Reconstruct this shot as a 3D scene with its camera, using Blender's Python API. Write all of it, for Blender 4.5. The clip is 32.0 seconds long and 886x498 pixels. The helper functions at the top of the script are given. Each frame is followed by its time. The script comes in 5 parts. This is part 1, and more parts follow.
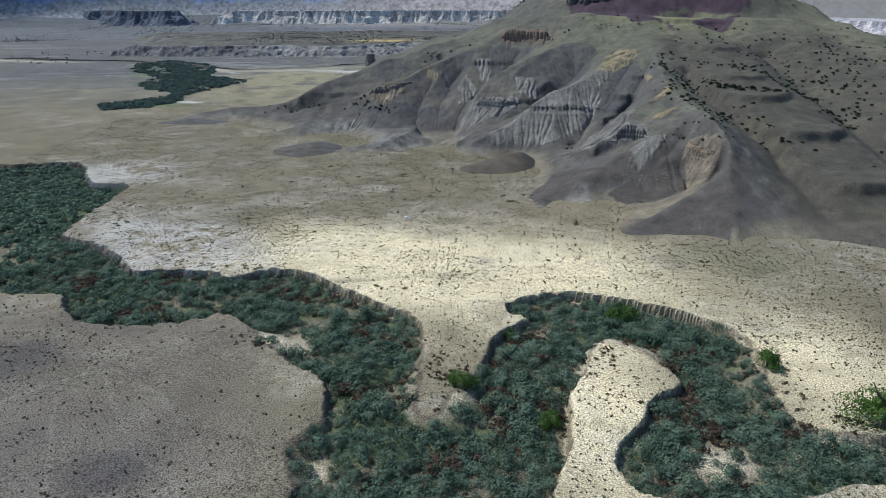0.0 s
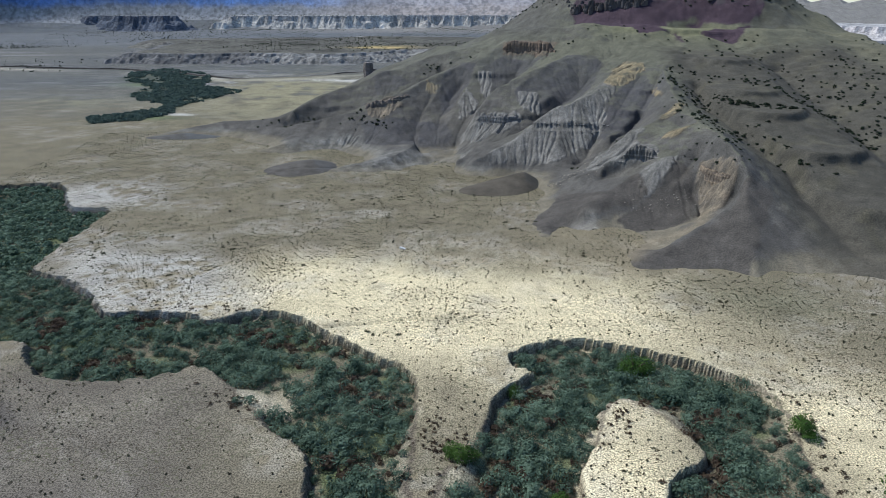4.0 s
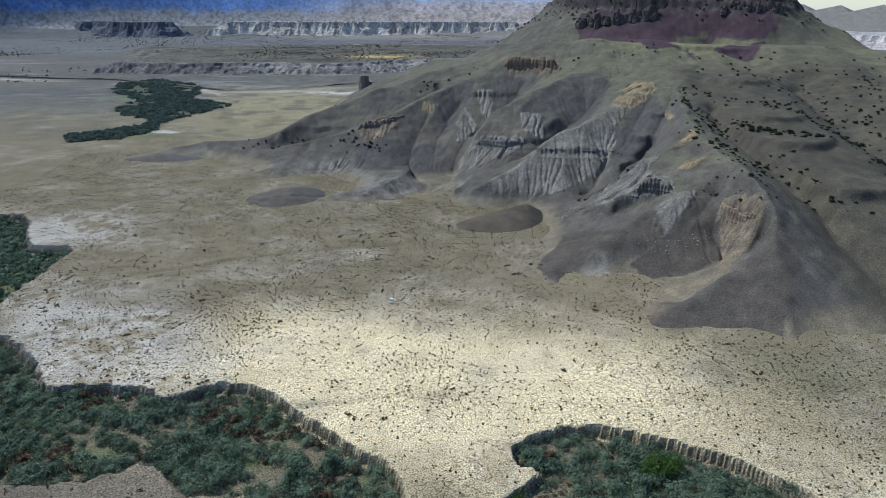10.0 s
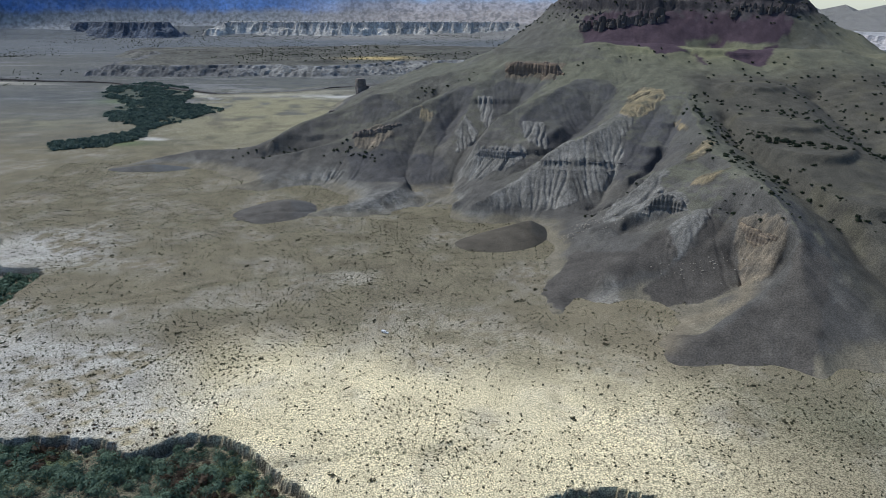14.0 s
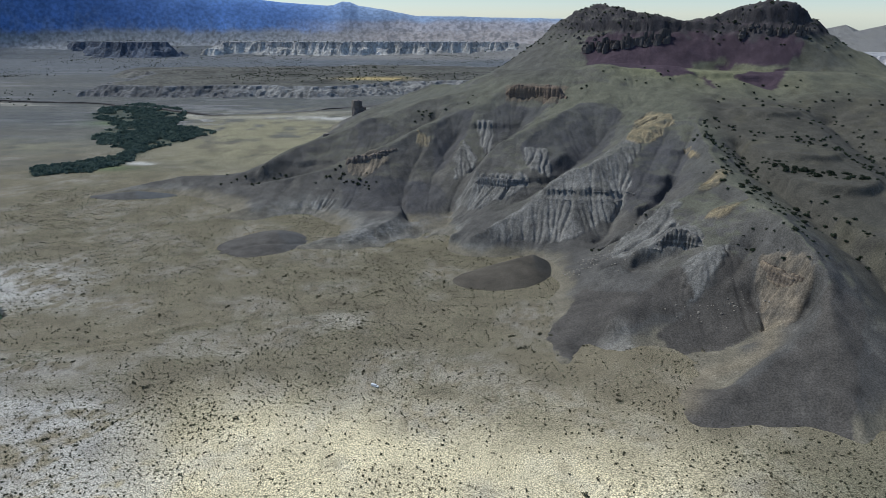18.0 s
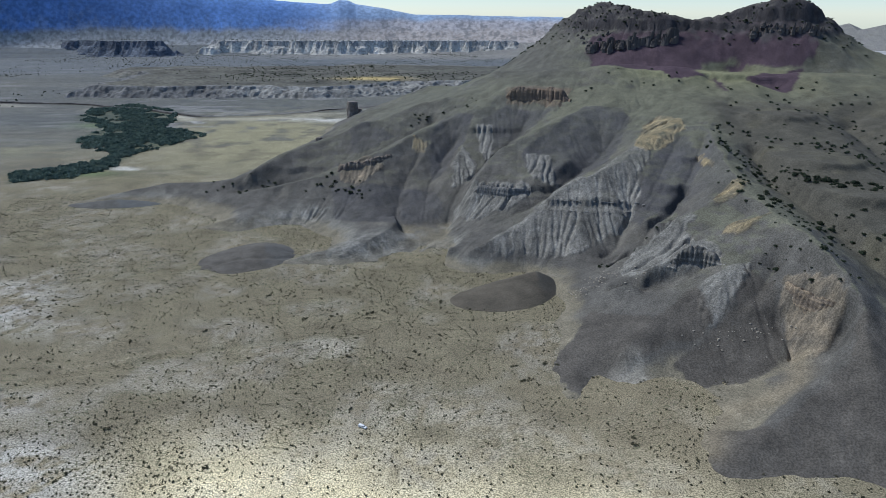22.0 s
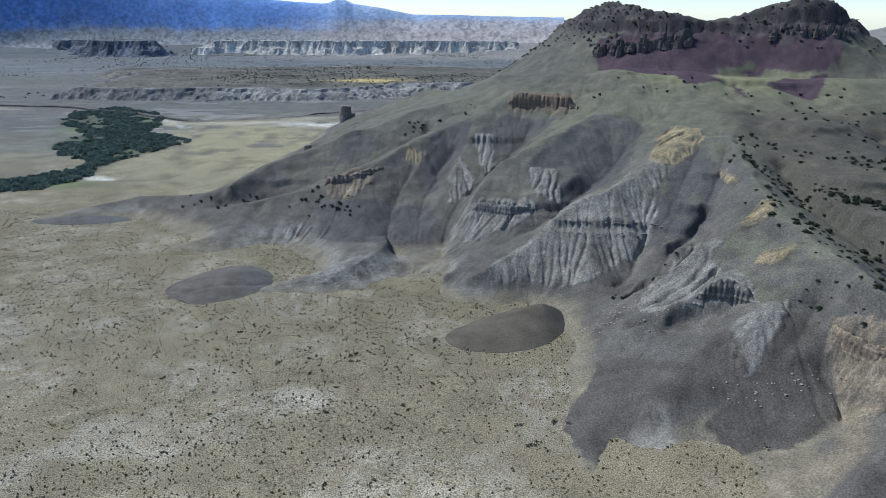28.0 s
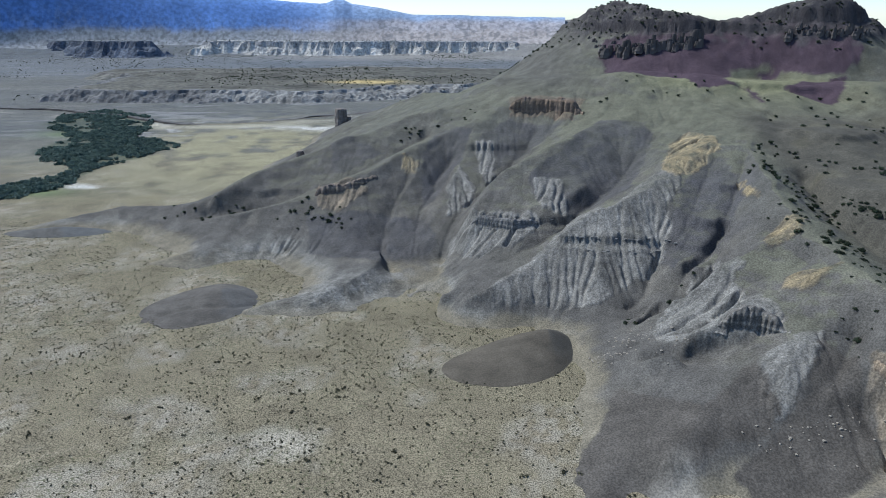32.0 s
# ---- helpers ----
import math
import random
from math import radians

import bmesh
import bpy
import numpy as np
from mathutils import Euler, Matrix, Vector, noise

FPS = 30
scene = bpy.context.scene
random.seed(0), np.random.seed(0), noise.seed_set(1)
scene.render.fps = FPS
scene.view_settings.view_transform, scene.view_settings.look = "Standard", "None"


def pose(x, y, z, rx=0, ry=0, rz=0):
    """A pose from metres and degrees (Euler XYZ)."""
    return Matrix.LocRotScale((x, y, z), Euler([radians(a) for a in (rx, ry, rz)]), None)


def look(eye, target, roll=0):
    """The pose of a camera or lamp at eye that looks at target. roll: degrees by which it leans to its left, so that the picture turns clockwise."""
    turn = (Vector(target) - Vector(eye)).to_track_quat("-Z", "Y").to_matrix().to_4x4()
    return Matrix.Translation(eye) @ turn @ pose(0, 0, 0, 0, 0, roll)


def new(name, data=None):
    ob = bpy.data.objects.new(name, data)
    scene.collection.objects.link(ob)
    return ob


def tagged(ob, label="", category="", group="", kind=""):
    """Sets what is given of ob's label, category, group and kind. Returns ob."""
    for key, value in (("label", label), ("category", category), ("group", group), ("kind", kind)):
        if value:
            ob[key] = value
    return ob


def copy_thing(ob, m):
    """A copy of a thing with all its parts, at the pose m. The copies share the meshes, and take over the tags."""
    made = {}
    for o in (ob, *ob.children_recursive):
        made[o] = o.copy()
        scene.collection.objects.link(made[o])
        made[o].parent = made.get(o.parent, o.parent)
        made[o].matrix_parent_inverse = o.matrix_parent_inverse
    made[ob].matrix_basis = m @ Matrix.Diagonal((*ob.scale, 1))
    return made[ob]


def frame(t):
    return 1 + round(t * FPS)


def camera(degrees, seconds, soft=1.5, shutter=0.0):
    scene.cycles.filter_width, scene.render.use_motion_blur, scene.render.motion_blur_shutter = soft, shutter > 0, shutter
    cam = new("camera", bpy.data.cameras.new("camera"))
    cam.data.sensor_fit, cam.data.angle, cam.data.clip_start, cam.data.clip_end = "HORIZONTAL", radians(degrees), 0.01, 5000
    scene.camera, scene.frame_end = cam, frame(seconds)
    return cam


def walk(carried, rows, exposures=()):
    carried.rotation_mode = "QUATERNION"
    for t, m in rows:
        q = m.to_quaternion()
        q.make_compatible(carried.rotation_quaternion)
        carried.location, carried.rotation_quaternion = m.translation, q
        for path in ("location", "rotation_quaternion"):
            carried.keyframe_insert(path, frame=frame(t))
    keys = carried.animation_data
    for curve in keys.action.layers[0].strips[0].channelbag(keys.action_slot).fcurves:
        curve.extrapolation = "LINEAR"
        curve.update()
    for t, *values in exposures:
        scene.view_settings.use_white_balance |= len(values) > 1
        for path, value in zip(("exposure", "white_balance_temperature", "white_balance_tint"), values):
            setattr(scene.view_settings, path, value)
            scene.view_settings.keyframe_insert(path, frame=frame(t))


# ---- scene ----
cam = camera(65.82, 32.0, soft=0.8)
PATH = [
    (0, (0.00, -0.00, 200.00), (0.000, 93.420, 164.325), 0.17),
    (2, (1.28, 23.37, 205.04), (1.182, 116.850, 169.508), 0.16),
    (4, (2.49, 46.87, 210.05), (2.332, 140.432, 174.730), 0.16),
    (6, (3.60, 70.59, 214.94), (3.530, 164.213, 179.799), 0.20),
    (8, (4.68, 94.44, 219.35), (4.619, 188.105, 184.330), 0.25),
    (10, (5.83, 118.31, 222.90), (5.745, 212.041, 188.062), 0.35),
    (12, (7.03, 142.15, 225.49), (6.944, 235.875, 190.635), 0.44),
    (14.5, (8.54, 171.87, 227.39), (8.384, 265.554, 192.409), 0.28),
    (16.5, (9.67, 195.62, 228.07), (9.565, 290.184, 195.558), 0.34),
    (19, (10.94, 225.29, 228.32), (10.863, 319.822, 195.702), 0.32),
    (22, (12.47, 260.86, 228.42), (12.497, 355.346, 195.677), 0.33),
    (25, (14.20, 296.28, 228.44), (14.253, 390.785, 195.747), 0.36),
    (28, (16.05, 331.59, 228.21), (16.190, 426.080, 195.466), 0.46),
    (30, (17.25, 355.20, 227.93), (17.326, 449.683, 195.170), 0.44),
    (32, (18.42, 378.85, 227.59), (18.531, 473.344, 194.862), 0.42),
]
walk(cam, [(t, look(eye, target, roll)) for t, eye, target, roll in PATH], exposures=[(0, 0.48, 5850, 10), (12, 0.33, 5850, 10), (18, 0.14, 5800, 9), (23, 0.42, 5700, 9), (32, 0.68, 5660, 9)])

# ---------------------------------------------------------------- world and sun
SUN_AZ, SUN_EL = -66.0, 54.0            # degrees: azimuth from +y towards +x, height
world = bpy.data.worlds.new("sky")
scene.world = world
world.use_nodes = True
wn = world.node_tree.nodes
sky = wn.new("ShaderNodeTexSky")
sky.sky_type, sky.sun_disc = "NISHITA", False
sky.sun_elevation, sky.sun_rotation = radians(SUN_EL), radians(SUN_AZ)
sky.altitude, sky.air_density, sky.dust_density, sky.ozone_density = 1800.0, 1.0, 0.35, 3.0
wn["Background"].inputs[1].default_value = 0.092
world.node_tree.links.new(sky.outputs[0], wn["Background"].inputs[0])
sun_data = bpy.data.lights.new("sun", "SUN")
sun_data.energy, sun_data.angle, sun_data.color = 3.05, radians(7.0), (1.0, 0.955, 0.88)
sun = new("sun", sun_data)
_a, _e = radians(SUN_AZ), radians(SUN_EL)
sun.matrix_world = look((0, 0, 600), Vector((0, 0, 600)) - Vector((math.sin(_a) * math.cos(_e), math.cos(_a) * math.cos(_e), math.sin(_e))))


# ---------------------------------------------------------------- numbers and noise
def lattice(ix, iy, seed):
    h = (ix.astype(np.int64) * 374761393 + iy.astype(np.int64) * 668265263 + seed * 974711) & 0x7FFFFFFF
    h = ((h ^ (h >> 13)) * 1274126177) & 0x7FFFFFFF
    return ((h ^ (h >> 16)) & 0xFFFF) / 65535.0


def value_noise(x, y, seed=0):
    x, y = np.broadcast_arrays(np.asarray(x, float), np.asarray(y, float))
    ix, iy = np.floor(x), np.floor(y)
    fx, fy = x - ix, y - iy
    fx, fy = fx * fx * (3 - 2 * fx), fy * fy * (3 - 2 * fy)
    a, b = lattice(ix, iy, seed), lattice(ix + 1, iy, seed)
    c, d = lattice(ix, iy + 1, seed), lattice(ix + 1, iy + 1, seed)
    return (a + (b - a) * fx) * (1 - fy) + (c + (d - c) * fx) * fy


def fbm(x, y, size, octaves=4, seed=0):
    """Layered noise, about -1 to 1."""
    x, y = np.asarray(x, float), np.asarray(y, float)
    total, weight, norm = 0.0, 1.0, 0.0
    for o in range(octaves):
        total = total + weight * (2 * value_noise(x / size + 13.7 * o, y / size + 7.1 * o, seed + o) - 1)
        norm += weight
        weight *= 0.5
        size *= 0.5
    return total / norm * 1.5


def step(a, b, v):
    t = np.clip((v - a) / (b - a), 0, 1)
    return t * t * (3 - 2 * t)


def blob(x, y, cx, cy, rx, ry=None, turn=0.0):
    """A soft spot: 1 in the middle, 0.37 at its radius."""
    c, s = math.cos(radians(turn)), math.sin(radians(turn))
    dx, dy = x - cx, y - cy
    return np.exp(-((c * dx + s * dy) / rx) ** 2 - ((-s * dx + c * dy) / (ry or rx)) ** 2)


def smooth_max(a, b, k):
    return np.maximum(a, b) + np.maximum(k - np.abs(a - b), 0) ** 2 / (4 * k)


def along(x, y, line):
    """Distance to a polyline, its side, and the length along it."""
    best = np.full(np.shape(x), 1e9)
    side, run = np.zeros(np.shape(x)), np.zeros(np.shape(x))
    length = 0.0
    for (ax, ay), (bx, by) in zip(line[:-1], line[1:]):
        ux, uy = bx - ax, by - ay
        size = math.hypot(ux, uy)
        t = np.clip(((x - ax) * ux + (y - ay) * uy) / size ** 2, 0, 1)
        d = np.hypot(x - ax - t * ux, y - ay - t * uy)
        near = d < best
        best = np.where(near, d, best)
        side = np.where(near, np.sign(ux * (y - ay) - uy * (x - ax)), side)
        run = np.where(near, length + t * size, run)
        length += size
    return best, side, run


# ---------------------------------------------------------------- the shape of the land
def rounded(line, closed=False, times=2):
    pts = [Vector(p) for p in line]
    for _ in range(times):
        out = []
        n = len(pts)
        for i in range(n if closed else n - 1):
            a, b = pts[i], pts[(i + 1) % n]
            out += [a * 0.75 + b * 0.25, a * 0.25 + b * 0.75]
        pts = out if closed else [pts[0]] + out + [pts[-1]]
    return [(p.x, p.y) for p in pts]


north_bank = [(-1400, 980), (-900, 850), (-530, 800), (-470, 814), (-437, 818), (-388, 720), (-359, 721), (-338, 716), (-335, 667), (-336, 612), (-333, 584), (-332, 552), (-303, 543), (-274, 523), (-250, 498), (-237, 476), (-207, 479), (-172, 476), (-160, 466), (-149, 470), (-135, 482), (-122, 483), (-109, 478), (-90, 468), (-79, 453), (-66, 443), (-52, 429), (-40, 418), (-28, 413), (-18, 401), (-12, 385), (-11, 370)]
neck_and_loop = [(-12, 343), (-13, 314), (-13, 290), (-5, 289), (1, 306), (5, 314), (18, 330), (27, 362), (30, 372), (38, 385), (55, 398), (56, 401), (43, 408), (42, 418), (47, 427), (62, 435), (86, 442), (109, 434), (130, 426), (151, 416), (168, 400), (182, 390), (189, 371), (184, 344), (178, 320), (176, 299), (173, 283), (188, 279), (213, 275), (330, 268)]
tongue = [(330, 215), (193, 242), (174, 239), (151, 231), (151, 222), (91, 231), (84, 236), (79, 250), (79, 261), (82, 268), (96, 283), (101, 291), (108, 306), (127, 319), (131, 327), (124, 341), (116, 357), (106, 371), (92, 367), (83, 337), (77, 328), (68, 314), (66, 298), (64, 279), (59, 262), (46, 231), (40, 150)]
south_bank = [(-75, 150), (-66, 231), (-63, 239), (-73, 253), (-75, 265), (-67, 280), (-60, 290), (-61, 308), (-66, 331), (-92, 345), (-102, 361), (-115, 361), (-113, 370), (-127, 390), (-143, 407), (-155, 398), (-173, 388), (-209, 388), (-229, 391), (-239, 398), (-262, 425), (-263, 438), (-307, 432), (-640, 520), (-1400, 620)]
CREEK = rounded(north_bank + neck_and_loop + tongue + south_bank, closed=True, times=1)
CREEK_DEPTH = 7.0


def creek_distance(x, y):
    """Metres inside the creek's bed (negative: outside its banks)."""
    x, y = np.asarray(x, float), np.asarray(y, float)
    out = np.full(x.shape, -60.0)
    near = (y > 120) & (y < 960) & (x > -1420) & (x < 360)
    px, py = x[near], y[near]
    wx = px + 1.6 * fbm(px, py, 9, 3, 41)
    wy = py + 1.6 * fbm(px, py, 9, 3, 47)
    best, inside = np.full(px.shape, 1e9), np.zeros(px.shape, bool)
    for (ax, ay), (bx, by) in zip(CREEK, CREEK[1:] + CREEK[:1]):
        ux, uy = bx - ax, by - ay
        t = np.clip(((wx - ax) * ux + (wy - ay) * uy) / (ux * ux + uy * uy + 1e-9), 0, 1)
        np.minimum(best, (wx - ax - t * ux) ** 2 + (wy - ay - t * uy) ** 2, out=best)
        if ay != by:
            inside ^= ((ay > wy) != (by > wy)) & (wx < ax + (wy - ay) * (bx - ax) / (by - ay))
    out[near] = np.clip(np.where(inside, 1, -1) * np.sqrt(best), -60, 60)
    return out


def far_rise(x, y):
    r = np.hypot(x, y)
    return 190 * np.clip((r - 4330) / 470, 0, 1) ** 1.1 - 1.2 * np.maximum(r - 4800, 0)


RILLS = [[(-287, 399), (-269, 405), (-255, 410), (-243, 409)], [(-140, 905), (-40, 880), (40, 845)], [(-330, 820), (-180, 872), (-60, 925), (18, 950)], [(-450, 880), (-300, 950), (-190, 985)], [(-78, 458), (-30, 466), (20, 470)], [(-330, 610), (-180, 690), (-40, 730)]]


SWELLS = [(-246, 341, 30, 24, 2.4), (-147, 247, 22, 16, 1.8)]


def ground_height(x, y):
    z = 0.5 * fbm(x, y, 120, 3, 3) + 0.22 * fbm(x, y, 14, 3, 5)
    z = z * (1 - step(2500, 3400, np.hypot(x, y)))
    for cx, cy, rx, ry, tall in SWELLS:
        z = z + tall * blob(x, y, cx, cy, rx, ry)
    inside = creek_distance(x, y)
    gentle = 0.55 * blob(x, y, -63, 267, 16, 22) + 1.3 * blob(x, y, 0, 313, 24, 36) + blob(x, y, 115, 357, 26, 16) + blob(x, y, -99, 376, 26, 22) + blob(x, y, 176, 314, 26, 50)
    width = 1.3 + 24 * np.clip(gentle, 0, 1)
    flute = 1.0 * fbm(x, y, 4.0, 2, 61)
    bed = -CREEK_DEPTH + 0.8 * fbm(x, y, 22, 3, 8)
    down = step(0, 1, (inside + flute * 0.35) / width)
    z = z + (bed - z) * down
    z = z - 0.5 * step(-9, 0, inside) * (1 - down) * np.clip(fbm(x, y, 6, 2, 77), 0, 1) * 3
    for line in RILLS:
        d, _, _ = along(x + 5 * fbm(x, y, 25, 2, 21), y + 5 * fbm(x, y, 25, 2, 22), line)
        z = z - 1.3 * np.exp(-(d / 2.2) ** 2) * (inside < -2)
    return z + far_rise(x, y)


CRESTS, GULLIES = [], []


def crest(half, lean, fall, *points):
    """A crest line of points (x, y, height): flat half-width, slope on it, slope of the land beyond."""
    CRESTS.append((points, half, lean, fall))


def gully(*points):
    GULLIES.append(points)


crest(10, 0.1, 0.7, (60, 1490, 92), (105, 1479, 126), (150, 1474, 162), (194, 1430, 206), (238, 1402, 236), (270, 1398, 243), (300, 1345, 229), (332, 1325, 223), (380, 1335, 213), (440, 1322, 228), (496, 1307, 250), (534, 1302, 245), (580, 1296, 208), (620, 1290, 180), (650, 1287, 172), (706, 1282, 132), (860, 1250, 66), (1050, 1200, 20))
crest(40, 0.1, 0.62, (110, 1290, 150), (250, 1230, 160), (400, 1195, 156), (560, 1180, 155), (700, 1120, 130), (820, 1050, 80))
crest(75, 0.06, 0.42, (400, 1200, 154), (395, 1060, 124), (380, 930, 99), (378, 860, 86), (395, 760, 62), (405, 660, 34), (410, 580, 8))
crest(40, 0.12, 0.4, (640, 1180, 150), (620, 1000, 118), (585, 850, 92), (550, 720, 60), (530, 600, 22), (520, 540, 2))
crest(10, 0.16, 0.55, (60, 1225, 126), (28, 1222, 121), (-1, 1217, 116), (-33, 1208, 103), (-64, 1196, 90), (-97, 1184, 88), (-129, 1164, 74), (-160, 1146, 65), (-190, 1128, 56), (-218, 1108, 45), (-237, 1092, 36))
crest(7, 0.2, 0.42, (-234, 1098, 29), (-290, 1118, 20), (-350, 1132, 16), (-400, 1105, 9), (-452, 1080, 1))
crest(8, 0.2, 0.7, (200, 1180, 134), (99, 1187, 127), (24, 1156, 98), (-30, 1118, 82), (-85, 1080, 60), (-112, 1078, 48), (-130, 1068, 42), (-151, 1062, 38), (-188, 1062, 30), (-220, 1064, 22), (-253, 1066, 12))
crest(4, 0.2, 0.66, (24, 1156, 97), (11, 1132, 83), (-6, 1108, 72), (-14, 1085, 57), (-19, 1055, 39), (-19, 1015, 23))
crest(4, 0.2, 0.66, (58, 1160, 108), (51, 1138, 93), (42, 1112, 79), (33, 1088, 68), (25, 1060, 54), (12, 1022, 36))
crest(8, 0.1, 0.4, (-85, 1080, 59), (-70, 1030, 30), (-60, 985, 14), (-75, 930, 10), (-90, 885, 6))
crest(7, 0.1, 0.48, (-30, 1010, 20), (-45, 940, 15), (-80, 900, 10), (-135, 880, 2))
crest(7, 0.1, 0.42, (-182, 1062, 29), (-190, 1040, 15), (-215, 1000, 8), (-255, 985, 1))
crest(6, 0.2, 0.74, (330, 1170, 150), (229, 1130, 128), (171, 1092, 115), (147, 1076, 108), (115, 1056, 99), (84, 1036, 86), (61, 1016, 70), (47, 994, 55), (52, 982, 49), (38, 978, 38))
crest(4, 0.2, 0.74, (150, 1002, 78), (125, 985, 66), (102, 978, 62), (75, 982, 57))
crest(11, 0.25, 0.84, (332, 1110, 133), (284, 1040, 116), (247, 1012, 107), (213, 985, 93), (188, 960, 82), (168, 945, 73), (147, 938, 67), (126, 928, 56), (107, 915, 42), (89, 902, 32), (63, 886, 25), (42, 874, 15))
crest(26, 0.16, 0.62, (292, 1012, 113), (264, 966, 91), (240, 922, 71), (216, 882, 47), (196, 856, 28), (176, 838, 12))
crest(6, 0.2, 0.9, (200, 950, 77), (205, 918, 56), (190, 888, 30), (165, 862, 12))
crest(4, 0.2, 0.75, (126, 926, 54), (127, 890, 28), (128, 858, 12), (118, 835, 4))
crest(8, 0.15, 0.62, (360, 1120, 136), (300, 1010, 113), (289, 939, 102), (277, 855, 80), (279, 794, 75), (281, 726, 74), (284, 690, 64), (276, 640, 38), (262, 590, 15), (250, 550, 2))
crest(5, 0.2, 0.74, (279, 794, 75), (259, 792, 70), (236, 782, 54), (206, 776, 56), (188, 768, 42), (169, 762, 34), (153, 760, 25))
crest(5, 0.2, 0.66, (277, 855, 80), (246, 846, 66), (218, 838, 59), (198, 832, 47), (181, 826, 35), (159, 812, 19))
crest(5, 0.2, 0.56, (266, 776, 71), (247, 752, 52), (224, 744, 47), (202, 736, 34), (181, 722, 27), (162, 706, 21), (139, 672, 12))
crest(9, 0.1, 0.52, (284, 690, 64), (281, 672, 30), (257, 652, 18), (233, 634, 11), (209, 618, 5), (186, 601, 1))
crest(12, 0.1, 0.34, (142, 745, 12), (130, 735, 10), (118, 708, 7), (100, 672, 3), (92, 640, 0))
crest(14, 0.1, 0.36, (276, 640, 37), (235, 620, 20), (190, 590, 8), (160, 565, 1))
crest(8, 0.15, 0.5, (70, 1485, 108), (-13, 1520, 102), (-63, 1570, 79), (-119, 1630, 52), (-180, 1690, 24), (-215, 1725, 2))
crest(6, 0.15, 0.5, (-40, 1470, 88), (-130, 1420, 64), (-168, 1392, 46), (-186, 1345, 27), (-222, 1318, 4))
gully((122, 1140, 111), (95, 1108, 84), (73, 1078, 68), (54, 1048, 54), (36, 1022, 41), (24, 1000, 27), (19, 984, 7), (10, 940, 4), (-10, 915, 1))
gully((225, 1075, 119), (208, 1046, 99), (191, 1024, 86), (164, 995, 70), (138, 968, 54), (103, 944, 39), (71, 926, 31), (40, 905, 23), (20, 890, 14))
gully((246, 908, 61), (219, 880, 44), (193, 858, 32), (171, 844, 24), (152, 822, 16))
gully((227, 762, 56), (202, 758, 39), (177, 762, 23), (156, 765, 14))
gully((263, 742, 50), (234, 716, 34), (209, 702, 21), (183, 684, 12), (169, 668, 6))
gully((0, 1180, 95), (-40, 1152, 79), (-71, 1128, 66), (-101, 1108, 55), (-132, 1098, 44), (-164, 1092, 33), (-202, 1090, 24), (-241, 1090, 15))
gully((-18, 1092, 64), (-38, 1042, 32), (-38, 1000, 13), (-30, 960, 4))
gully((332, 960, 97), (326, 880, 79), (336, 800, 63), (346, 720, 42), (350, 650, 20), (350, 580, 3))
gully((470, 1040, 112), (468, 930, 90), (462, 830, 68), (466, 720, 40), (470, 620, 12))
gully((30, 1125, 78), (11, 1088, 57), (0, 1050, 41), (-5, 1012, 24))
gully((271, 826, 72), (245, 812, 66), (222, 802, 55), (199, 790, 41), (177, 780, 33), (153, 775, 24))
gully((249, 705, 24), (250, 680, 11), (226, 662, 5), (196, 655, -1))
LEDGES = [(51, 4, 130, 945, 110, 70), (43, 1.5, 150, 920, 80, 50), (210, 9, 310, 1330, 120, 60), (226, 9, 500, 1300, 70, 50), (88, 6, 60, 1090, 60, 40), (40, 5, -166, 1130, 40, 40)]


def lay_slopes(gap=3.0):
    """Heights of the butte on a plain grid: even slopes drawn between crests, gully floors and foot."""
    xs, ys = np.arange(-560, 1101, gap), np.arange(450, 1831, gap)
    x, y = np.meshgrid(xs, ys)
    hull = np.full(x.shape, -30.0)
    fixed, kept = np.zeros(x.shape), np.zeros(x.shape, bool)
    for pts, half, lean, fall in CRESTS:
        for (ax, ay, az), (bx, by, bz) in zip(pts[:-1], pts[1:]):
            ux, uy = bx - ax, by - ay
            t = np.clip(((x - ax) * ux + (y - ay) * uy) / (ux * ux + uy * uy), 0, 1)
            d = np.hypot(x - ax - t * ux, y - ay - t * uy)
            h = az + (bz - az) * t - lean * np.minimum(d, half) - fall * np.maximum(d - half, 0)
            hull = np.maximum(hull, h)
            on = (d < max(0.75 * gap, 0.6 * half if half > 15 else 0.0)) & (~kept | (h > fixed))
            fixed[on], kept[on] = h[on], True
    for pts in GULLIES:
        for (ax, ay, az), (bx, by, bz) in zip(pts[:-1], pts[1:]):
            ux, uy = bx - ax, by - ay
            t = np.clip(((x - ax) * ux + (y - ay) * uy) / (ux * ux + uy * uy), 0, 1)
            on = np.hypot(x - ax - t * ux, y - ay - t * uy) < 0.75 * gap
            fixed[on], kept[on] = (0.93 * (az + (bz - az) * t) - 1.0)[on], True
    foot = hull < -1.5
    fixed[foot & ~kept], kept[foot & ~kept] = -4.0, True
    z = np.where(kept, fixed, hull)
    for skip in (8, 4, 2, 1):
        for _ in range(160):
            mean = z.copy()
            mean[skip:-skip, skip:-skip] = (z[2 * skip:, skip:-skip] + z[:-2 * skip, skip:-skip] + z[skip:-skip, 2 * skip:] + z[skip:-skip, :-2 * skip]) / 4
            z = np.where(kept, fixed, mean)
    for _ in range(1):
        z[1:-1, 1:-1] = 0.5 * z[1:-1, 1:-1] + 0.125 * (z[2:, 1:-1] + z[:-2, 1:-1] + z[1:-1, 2:] + z[1:-1, :-2])
    return xs, ys, z


SLOPE_X, SLOPE_Y, SLOPE_Z = lay_slopes()


